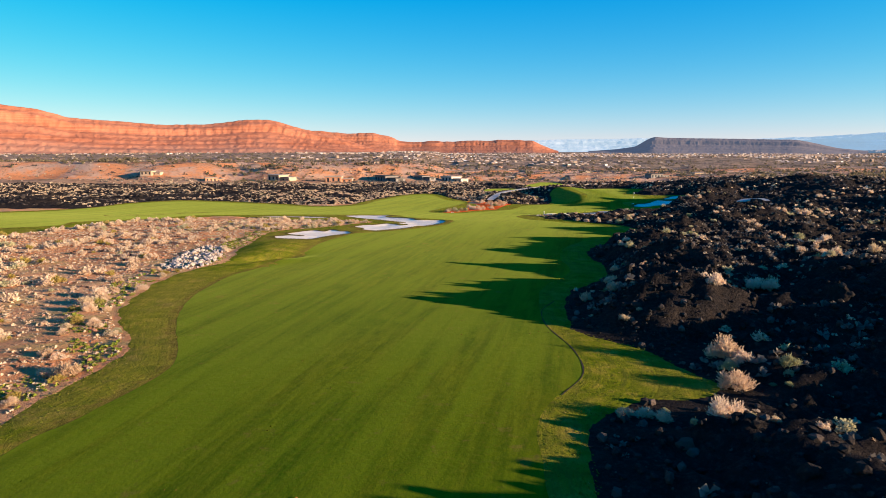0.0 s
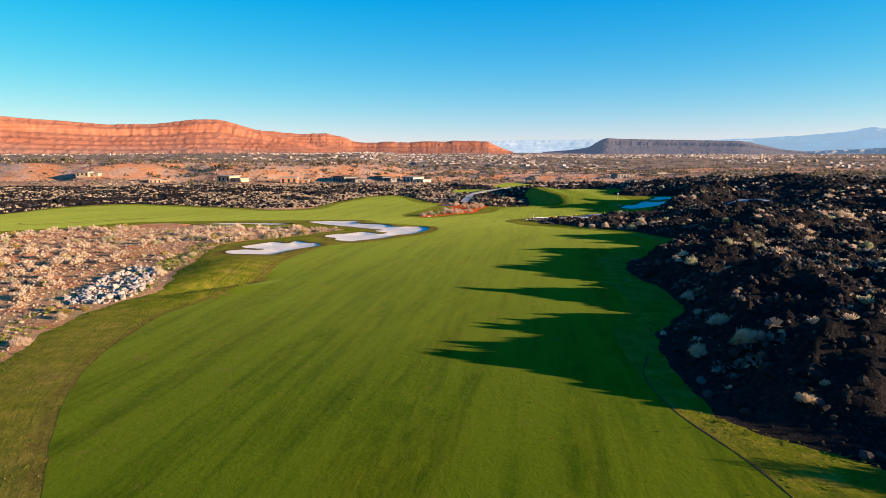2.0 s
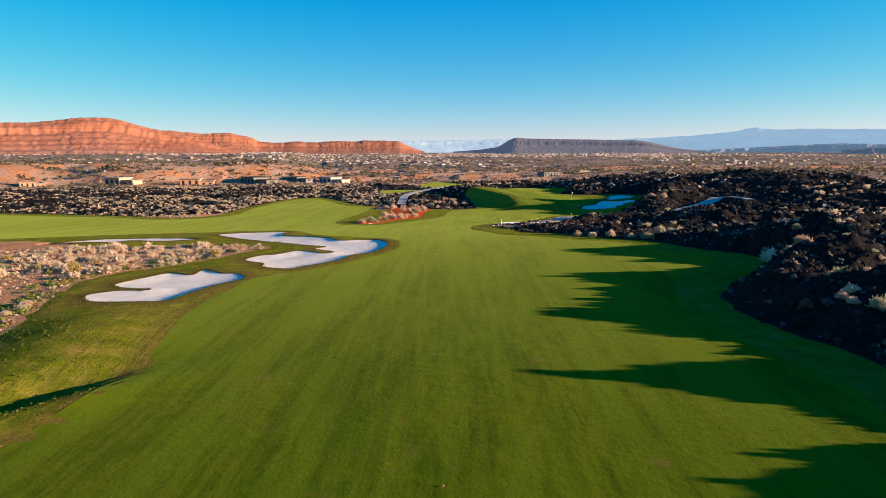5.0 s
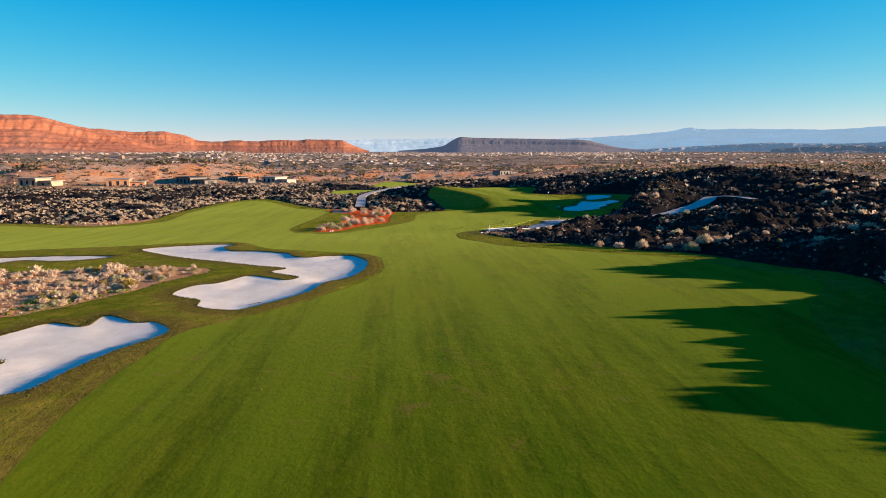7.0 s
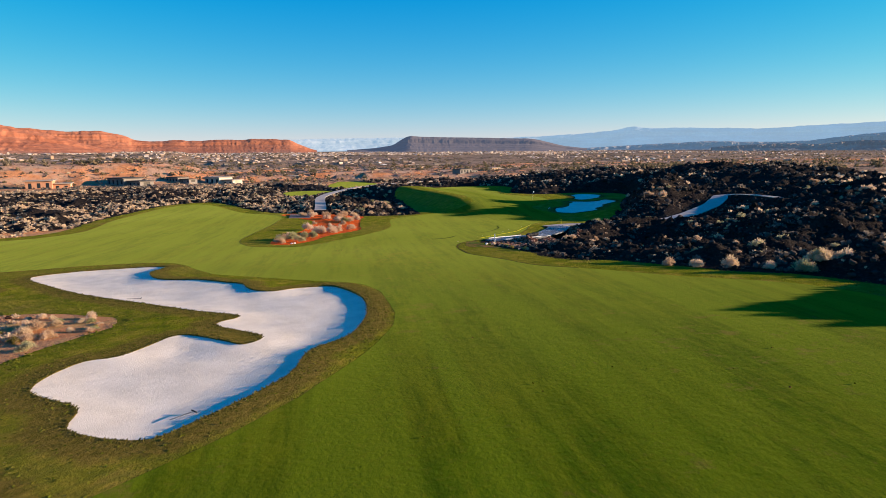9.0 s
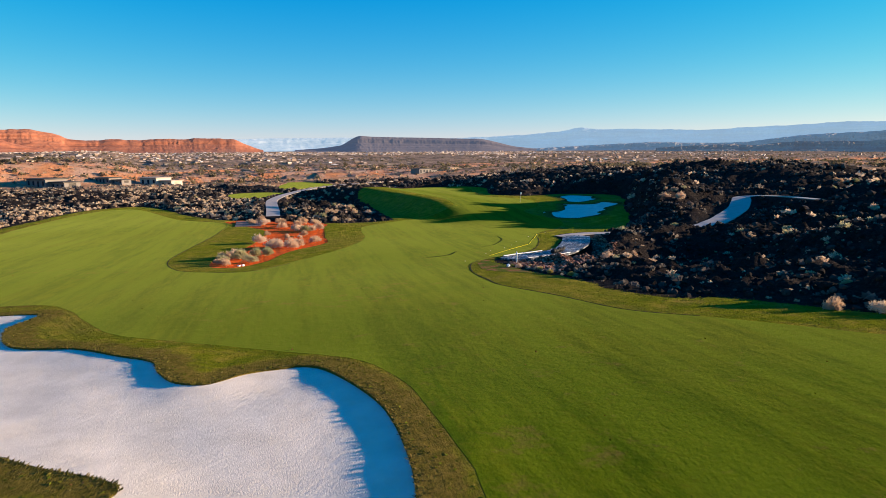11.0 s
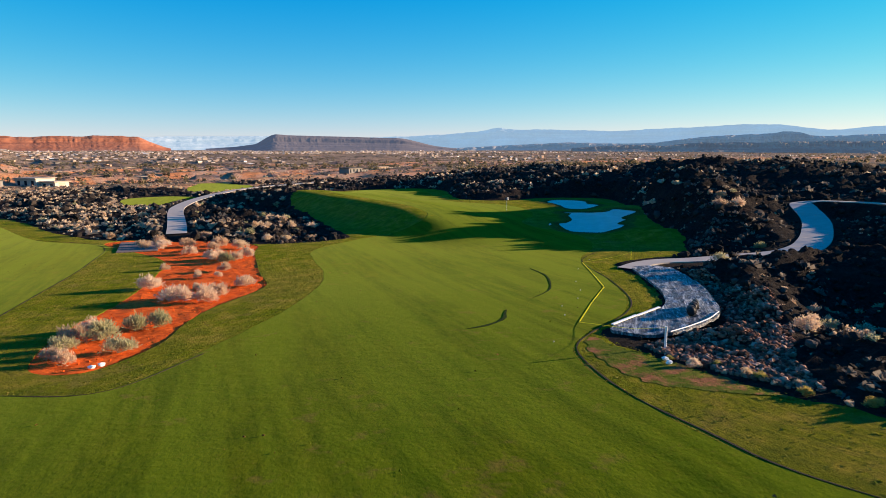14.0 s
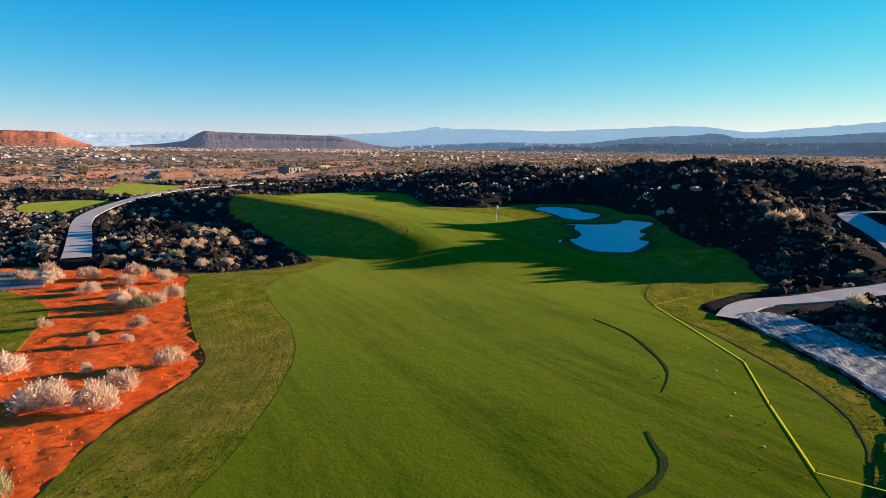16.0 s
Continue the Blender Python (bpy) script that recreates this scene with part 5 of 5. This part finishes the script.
ok = (d > 0.15) & (lava_share(x, y, d) < 0.5)
stones("desert_stones", x[ok][:2600], y[ok][:2600], 0.05 + 0.16 * rng.random(len(x[ok][:2600])) ** 3, M_RUBBLE, "small brown stones strewn over the red desert")
M_WEED = make_brush("green_weeds", ((0.0, (0.13, 0.18, 0.025)), (0.6, (0.24, 0.27, 0.04)), (1.0, (0.34, 0.29, 0.06))), True, (0.06, 0.08, 0.01))
far_bushes(22000, -34, -16, 10, 105, lambda x, y, d: (d < 3.2) & (lava_share(x, y, d) < 0.5) & (fbm(x / 3, y / 3, 3, 69) > 0.45), 0.12, 0.45, M_WEED, "low green weeds along the edge of the rough grass")


# ---- small things on the course ----
def drape(name, points, width, material, label, category, lift=0.022):
    line = chain(points, 0.5)
    h = lambda x, y: float(turf_height(np.array([x]), np.array([y]))[0]) + lift
    return tagged(ribbon(name, line, width, h, material, 0.012), label, category, kind="structure")


M_TRACK = make_plain("dark_track_turf", (0.016, 0.028, 0.003), (0.036, 0.055, 0.005), 3.0, 0.9, 0.5)
SEAMS = [[(1.3, 207.6), (7.0, 197), (4.6, 183.8), (-1.3, 165.5), (-3.2, 157.5), (-2.8, 151.3), (-0.5, 148.3), (2.4, 146.8), (6.4, 149.6)],
         [(46.9, 162.5), (39.5, 158.3), (33.9, 150.4), (29.8, 145.3), (26.5, 142.9), (22.2, 141.3), (19.7, 139.9), (17.9, 137.2), (16.6, 134.2), (15.9, 131.2), (15.4, 128.4), (16, 123.6), (16.3, 118.2), (18.1, 115)],
         [(8.6, 47), (7.2, 44), (6.9, 40), (7.6, 35), (7.3, 31), (5.6, 28)]]
for line in SEAMS:
    n = len(chain(line, 0.5))
    drape("sod_seam", line, 0.02 + 0.08 * vnoise(np.arange(n) * 0.7, np.zeros(n), 45), M_SOIL, "dark seam of soil between mown and rough turf", "seam", 0.015)
# two dark green curved strips of uneven width on the turf
for line in ([(33.0, 157.6), (31.8, 154.7), (30.0, 152.3), (28.3, 150.5), (27.1, 149.7), (25.5, 149.0)], [(22.1, 147.5), (21.5, 146.9), (20.9, 146.2), (20.0, 145.7), (19.1, 145.5), (18.0, 145.6)]):
    drape("damp_track", line, (0.12 if line[0][0] > 30 else 0.22) * np.sin(np.linspace(0.15, 3.0, len(chain(line, 0.5)))) ** 0.6 * (0.45 + 0.9 * vnoise(np.arange(len(chain(line, 0.5))) * 0.8, np.zeros(len(chain(line, 0.5))), 46)), M_TRACK, "dark curved track in the turf", "track")
dirt_line = ragged(loop([(21.6, 140.6), (20.6, 140.4), (19.2, 138.3), (18.4, 135.9), (18.6, 134.0), (19.6, 132.4), (20.6, 131.0), (20.8, 133.0), (20.9, 135.5), (21.0, 138.0)], 0.15), 0.45, 0.7, 77)
tagged(overlay("dirt_patch", dirt_line, [], 0.3, under_height, M_DIRT, 0.004, shift=0.012), "trodden red dirt and thin grass beside the rubble", "dirt", kind="structure")

# pavers at the end of the left path
apron = tagged(new("paved_apron"), "brown concrete paver apron at the end of the cart path", "paving", kind="structure")
paver_mesh = None
for i in range(9):
    for j in range(11):
        u, v = i / 9, j / 11
        x, y = 7.9 + 3.7 * u + 1.5 * v, 190.5 - 0.9 * u + 8.6 * v
        if paver_mesh is None:
            bm = bmesh.new()
            add_box(bm, -0.202, 0.202, -0.386, 0.386, -0.06, 0.03, 0.008)
            first_paver = part("paver", bm, M_PAVER, apron)
            paver_mesh = first_paver.data
            ob = first_paver
        else:
            ob = new("paver", paver_mesh)
            ob.parent = apron
        ob.matrix_basis = pose(x, y, float(rise(x, y)) + 0.11, 0, 0, -11)

# flagstick on the green
x, y = 58.5, 191.0
z = float(turf_height(np.array([x]), np.array([y]))[0]) + 0.03
flag = tagged(new("flagstick"), "golf flagstick with a small flag on the green", "flagstick")
flag.location = (x, y, z)
bm = bmesh.new()
add_rod(bm, (0, 0, -0.1), (0, 0, 1.9), 0.02, 0.015, 8)
part("pole", bm, M_WHITE, flag)
bm = bmesh.new()
grid = [[bm.verts.new((0.015 + 0.30 * u / 5, 0.05 * math.sin(u * 1.3 + v), 1.52 + 0.35 * v / 3 - 0.03 * u / 5)) for u in range(6)] for v in range(4)]
for v in range(3):
    for u in range(5):
        bm.faces.new((grid[v][u], grid[v][u + 1], grid[v + 1][u + 1], grid[v + 1][u]))
bmesh.ops.solidify(bm, geom=bm.faces[:], thickness=0.006)
part("flag", bm, M_WHITE, flag, "pale cloth flag")

# rakes in the sand
for x, y, turn in ((-9.3, 96.6, 30), (-12.3, 118.9, -10), (70.2, 193.6, 10)):
    line = BUNKERS["green_far"] if x > 50 else BUNKERS["middle"]
    z = float(sand_height(np.array([x]), np.array([y]), line)[0])
    rake = tagged(new("bunker_rake"), "dark bunker rake lying on white sand", "rake", "bunker rakes")
    rake.matrix_world = pose(x, y, z + 0.045, 0, 0, turn) @ Matrix.Scale(0.5, 4)
    bm = bmesh.new()
    add_rod(bm, (-0.95, 0, 0.02), (0.65, 0, 0.02), 0.022, sides=6)
    part("handle", bm, M_DARK, rake)
    bm = bmesh.new()
    add_box(bm, 0.65, 0.73, -0.32, 0.32, 0.0, 0.05, 0.008)
    for k in range(9):
        add_rod(bm, (0.69, -0.28 + 0.07 * k, 0.01), (0.69, -0.28 + 0.07 * k, -0.06), 0.008, 0.004, 4)
    part("head", bm, M_DARK, rake)

# sprinkler heads and marker disks
for x, y in ((23.7, 144.6), (25.2, 146.3), (27.4, 147.2), (29.4, 148.9), (31.5, 151.3), (35.8, 155.2), (19.6, 141.2), (40.5, 158.4)):
    bm = bmesh.new()
    z = float(turf_height(np.array([x]), np.array([y]))[0])
    add_rod(bm, (x, y, z - 0.05), (x, y, z + 0.045), 0.035, 0.028, 10)
    tagged(part("sprinkler_cap", bm, M_WHITE), "small white sprinkler cap set in the turf", "sprinkler", "sprinkler caps")

# pale stones lying by the beds
for k, (x, y) in enumerate(((2.1, 150.3), (2.5, 150.5), (20.6, 135.9), (20.9, 136.3), (54.0, 177.4), (54.5, 177.8))):
    v, f = chunk(300 + k, 0.7, 1)
    me = bpy.data.meshes.new("pale_stone")
    me.from_pydata([tuple(q * 0.16) for q in v], [], [tuple(int(i) for i in q) for q in f])
    me.materials.append(M_WHITE)
    ob = new("pale_stone", me)
    ob.location = (x, y, float(turf_height(np.array([x]), np.array([y]))[0]) + 0.08)
    tagged(ob, "pale limestone lump at the edge of the grass", "stone", "pale stones")

# clods and clippings on the turf
x, y = scatter(3000, -24, 46, 12, 190)
ok = (outside(x, y, turf_line, 3) < -0.3) & (rng.random(3000) < 0.35 + 0.65 * (outside(x, y, fairway_line, 3) > 0))
for line in BUNKERS.values():
    ok &= outside(x, y, line, 3) > 0.3
ok &= outside(x, y, island_line, 3) > 0.2
x, y = x[ok], y[ok]
z, m = turf_height(x, y) + 0.03, int(ok.sum())
a, s = rng.uniform(0, 6.28, (m, 4)), 0.02 + 0.04 * rng.random((m, 1)) ** 2
a = np.sort(a, 1)
ring = np.stack([x[:, None] + s * np.cos(a), y[:, None] + s * np.sin(a), np.repeat(z[:, None], 4, 1)], -1)
top = np.stack([x, y, z + s[:, 0] * 0.9], -1)[:, None]
co = np.concatenate([ring, top], 1).reshape(-1, 3)
k = np.arange(m)[:, None, None] * 5
faces = (k + np.array([[0, 1, 4], [1, 2, 4], [2, 3, 4], [3, 0, 4]])[None]).reshape(-1, 3)
heap("turf_clods", co, faces, M_DIRT, "small clods of soil scattered on the turf", "clods")


# tufts standing in the rough
x, y = scatter(260000, -27, 38, 12, 190)
ok = (outside(x, y, turf_line, 3) < -0.02) & (outside(x, y, fairway_line, 3) > 0.02) & (outside(x, y, island_line, 3) > 0.06)
for line in BUNKERS.values():
    ok &= outside(x, y, line, 3) > 0.08
x, y = x[ok][:110000], y[ok][:110000]
z, m = turf_height(x, y) - 0.02, len(x)
blades = 2
a = rng.uniform(0, 3.14, (m, blades))
s = (0.018 + 0.034 * rng.random(m) ** 2)[:, None]
h = s * rng.uniform(0.6, 1.1, (m, blades))
cx, cy = np.cos(a) * s, np.sin(a) * s
lean = rng.normal(0, 0.03, (m, blades, 2))
low_z, high_z = np.repeat(z[:, None], blades, 1), z[:, None] + h
quad = np.stack([np.stack([x[:, None] - cx, y[:, None] - cy, low_z], -1), np.stack([x[:, None] + cx, y[:, None] + cy, low_z], -1),
                 np.stack([x[:, None] + cx * 0.7 + lean[..., 0], y[:, None] + cy * 0.7 + lean[..., 1], high_z], -1),
                 np.stack([x[:, None] - cx * 0.7 + lean[..., 0], y[:, None] - cy * 0.7 + lean[..., 1], high_z], -1)], 2).reshape(-1, 3)
M_TUFT = make_brush("rough_grass_tufts", ((0.0, (0.095, 0.130, 0.008)), (0.5, (0.165, 0.185, 0.014)), (0.85, (0.25, 0.21, 0.04)), (1.0, (0.31, 0.24, 0.08))), True, (0.07, 0.085, 0.006))
M_TUFT.node_tree.nodes["Principled BSDF"].inputs["Specular IOR Level"].default_value = 0.1
heap("grass_tufts", quad, np.arange(len(quad)).reshape(-1, 4), M_TUFT, "tufts of longer grass in the rough", "grass")


# the shaggy grass that hangs over the edge of each bunker
M_LIP = make_brush("shaggy_lip_grass", ((0.0, (0.070, 0.068, 0.016)), (0.5, (0.13, 0.112, 0.032)), (0.85, (0.20, 0.15, 0.06)), (1.0, (0.12, 0.14, 0.018))), True, (0.045, 0.040, 0.014))
for key, line in BUNKERS.items():
    m = min(9000, len(line) * 60)
    k = rng.integers(0, len(line), m)
    way = np.roll(line, -1, 0) - line
    way = way / (np.linalg.norm(way, axis=1)[:, None] + 1e-9)
    turn = 1 if outside(line[:1, 0] + way[0, 1] * 0.3, line[:1, 1] - way[0, 0] * 0.3, line, 3)[0] > 0 else -1
    out = turn * np.stack([way[:, 1], -way[:, 0]], 1)[k]
    off = 0.02 + 0.75 * rng.random(m) ** 2
    spot = line[k] + way[k] * rng.uniform(-0.2, 0.2, m)[:, None] + out * off[:, None]
    x, y = spot[:, 0], spot[:, 1]
    z = turf_height(x, y) - 0.03
    tall = (0.03 + 0.055 * rng.random(m)) * (1 - 0.7 * off)
    a = rng.uniform(0, 3.14, m)
    wx, wy = np.cos(a) * 0.035, np.sin(a) * 0.035
    bend = -out * rng.uniform(0.0, 0.10, m)[:, None] + rng.normal(0, 0.03, (m, 2))
    quad = np.stack([np.stack([x - wx, y - wy, z], -1), np.stack([x + wx, y + wy, z], -1), np.stack([x + wx * 0.5 + bend[:, 0], y + wy * 0.5 + bend[:, 1], z + tall], -1),
                     np.stack([x - wx * 0.5 + bend[:, 0], y - wy * 0.5 + bend[:, 1], z + tall], -1)], 1).reshape(-1, 3)
    lip = heap("lip_grass", quad, np.arange(len(quad)).reshape(-1, 4), M_LIP, "shaggy brown-green grass overhanging the sand", "grass")
    lip.parent = bunkers[key]
    del lip["category"]


# ---- houses ----
def make_wall(name, c):
    return make_plain(name, tuple(0.8 * v for v in c), c, 0.6, 0.9, 0.15)


WALLS = [make_wall("tan_stucco", (0.50, 0.36, 0.25)), make_wall("white_stucco", (0.52, 0.46, 0.39)), make_wall("grey_stone_wall", (0.22, 0.20, 0.19)), make_wall("orange_stucco", (0.52, 0.27, 0.17))]
M_ROOF = make_plain("pale_flat_roof", (0.30, 0.25, 0.20), (0.42, 0.36, 0.30), 0.5, 0.9, 0.1)
M_ROOF_DARK = make_plain("dark_flat_roof", (0.06, 0.055, 0.05), (0.11, 0.10, 0.09), 0.5, 0.8, 0.1)
M_GLASS = make_plain("dark_window_glass", (0.015, 0.02, 0.028), (0.03, 0.04, 0.05), 0.3, 0.08, 0.0)


def house(w, d, h, wall, roof, label, wing=0.6):
    """A low flat-roofed desert house of two blocks; its front looks to -y."""
    top = tagged(new("house"), label, "house", "houses beyond the lava")
    blocks = ((-w / 2, w * 0.1, -d / 2, d / 2, h), (w * 0.1, w / 2, -d / 2 + d * 0.25, d / 2, h * wing))
    for x0, x1, y0, y1, hh in blocks:
        bm = bmesh.new()
        add_box(bm, x0, x1, y0, y1, -2.5, hh)
        body = part("wall", bm, wall, top)
        bm = bmesh.new()
        add_box(bm, x0 - 0.9, x1 + 0.9, y0 - 1.2, y1 + 0.9, hh, hh + 0.45, 0.06)
        part("roof", bm, roof, top)
        n = max(2, int((x1 - x0) / 4))
        for k in range(n):
            a = x0 + (x1 - x0) * (k + 0.32) / n
            b = x0 + (x1 - x0) * (k + 0.70) / n
            bm = bmesh.new()
            add_box(bm, a, b, y0 - 0.05, y0 + 0.1, 0.8 if k % 2 else 0.05, hh - 1.1)
            part("window", bm, M_GLASS, top)
    bm = bmesh.new()
    add_box(bm, w / 2 - 0.1, w / 2 + 0.06, -d * 0.05, d * 0.3, 0, h * wing - 0.5)
    part("garage_door", bm, roof, top)
    return top


HOUSES = [house(26, 12, 4.6, WALLS[1], M_ROOF, "long white modern house with a flat roof"), house(32, 13, 4.4, WALLS[2], M_ROOF_DARK, "dark stone modern house with a flat roof"),
          house(22, 12, 4.8, WALLS[3], M_ROOF, "orange stucco desert house with a flat roof"), house(24, 11, 4.2, WALLS[0], M_ROOF, "tan stucco desert house with a flat roof")]
SPOTS = [(-97, 378, 3), (-62, 376, 2), (-34, 402, 1), (-12, 415, 1), (8, 418, 0), (28, 455, 2), (50, 460, 2), (138, 402, 1), (163, 470, 1), (196, 478, 3), (106, 560, 3), (-140, 384, 2), (-180, 388, 3)]
used = set()
for k in range(58):
    a = (k * 137.5) % 360
    SPOTS.append((-420 + 14.2 * ((k * 37) % 58) + 8 * math.sin(a), 500 + 8.5 * ((k * 23) % 58) + 10 * math.cos(a), (1, 3, 2, 3, 1)[k % 5]))
for i, (x, y, k) in enumerate(SPOTS):
    z = height_at(x, y)
    m = pose(x, y, z + 0.2, 0, 0, -15 + 40 * math.sin(x * 1.7 + y)) @ Matrix.Scale(0.7 if i < 13 else 0.36 + 0.10 * math.sin(i * 2.3), 4)
    if k not in used:
        used.add(k)
        HOUSES[k].matrix_basis = m
    else:
        copy_thing(HOUSES[k], m)


# ---- the town in the valley ----
def make_town():
    p = Paint("town_walls_and_roofs", 0.85, 0.2)
    p.color(p.ramp(p.random(True), (0.0, (0.16, 0.12, 0.09)), (0.25, (0.38, 0.26, 0.18)), (0.62, (0.44, 0.33, 0.25)), (0.86, (0.58, 0.49, 0.41)), (1.0, (0.80, 0.77, 0.73))))
    return p.m


n = 20000
r, a = 900 + 2000 * rng.random(n) ** 1.25, np.radians(rng.uniform(-48, 92, n))
x, y = r * np.sin(a), r * np.cos(a)
ok = (fbm(x / 180, y / 180, 3, 120) > 0.44) & (x < 1700) & (rng.random(n) < np.where(r > 1500, 1.0, 0.34) * np.where(np.degrees(a) < -13, 0.22, 1.0) * np.where(np.degrees(a) > 36, 0.55, 1.0))
x, y, r = x[ok], y[ok], r[ok]
m = len(x)
z = ground_heights(x, y) - 0.3
w, d, h, t = rng.uniform(1.4, 3.4, m), rng.uniform(1.3, 2.6, m), rng.uniform(1.1, 2.0, m), rng.uniform(-0.4, 0.4, m)
h = h + 2.5 * (rng.random(m) < 0.02)
walls = []
for sx, sy in ((-1, -1), (1, -1), (1, 1), (-1, 1)):
    walls.append(np.stack([x + sx * w * np.cos(t) - sy * d * np.sin(t), y + sx * w * np.sin(t) + sy * d * np.cos(t)], -1))
cols = []
for k in range(4):
    p, q = walls[k], walls[(k + 1) % 4]
    cols.append(np.stack([np.c_[p, z], np.c_[q, z], np.c_[q, z + h], np.c_[p, z + h]], 1))
ridge_a = np.c_[(walls[0] + walls[3]) / 2, z + h + 0.8]
ridge_b = np.c_[(walls[1] + walls[2]) / 2, z + h + 0.8]
cols.append(np.stack([np.c_[walls[0], z + h], np.c_[walls[1], z + h], ridge_b, ridge_a], 1))
cols.append(np.stack([np.c_[walls[2], z + h], np.c_[walls[3], z + h], ridge_a, ridge_b], 1))
co = np.stack(cols, 1).reshape(-1, 3)
heap("town_houses", co, np.arange(len(co)).reshape(-1, 4), make_town(), "hundreds of small pale houses of a valley town", "houses")


def tree_heap(n, r0, r1, lo, hi, seed, cut, label):
    r, a = r0 + (r1 - r0) * rng.random(n) ** 1.2, np.radians(rng.uniform(-48, 92, n))
    x, y = r * np.sin(a), r * np.cos(a)
    ok = fbm(x / 110, y / 110, 3, seed) > cut
    x, y = x[ok], y[ok]
    z, m, leaves = ground_heights(x, y), len(x), 18
    size = (lo + (hi - lo) * rng.random(m) ** 1.5)[:, None, None]
    way = rng.normal(0, 1, (m, leaves, 3)) * (0.42, 0.42, 0.30) + (0, 0, 0.55)
    side, other = rng.normal(0, 1, (m, leaves, 3)), rng.normal(0, 1, (m, leaves, 3))
    side /= np.linalg.norm(side, axis=-1)[..., None]
    other = np.cross(side, other)
    other /= np.linalg.norm(other, axis=-1)[..., None]
    mid = np.stack([x, y, z], -1)[:, None, :] + way * size * 0.8
    u, v = side * size * 0.20, other * size * 0.20
    co = np.stack([mid - u - v, mid + u - v, mid + u + v, mid - u + v], 2).reshape(-1, 3)
    return heap("town_trees", co, np.arange(len(co)).reshape(-1, 4), M_OLIVE, label, "trees")


tree_heap(9000, 470, 2700, 1.0, 3.4, 130, 0.46, "dark olive trees and shrubs between the valley houses")
tree_heap(8000, 420, 1700, 0.8, 3.0, 132, 0.46, "brown and olive scrub and trees of the valley floor")
tree_heap(4600, 360, 900, 0.8, 2.2, 131, 0.48, "low olive shrubs on the plain before the houses")
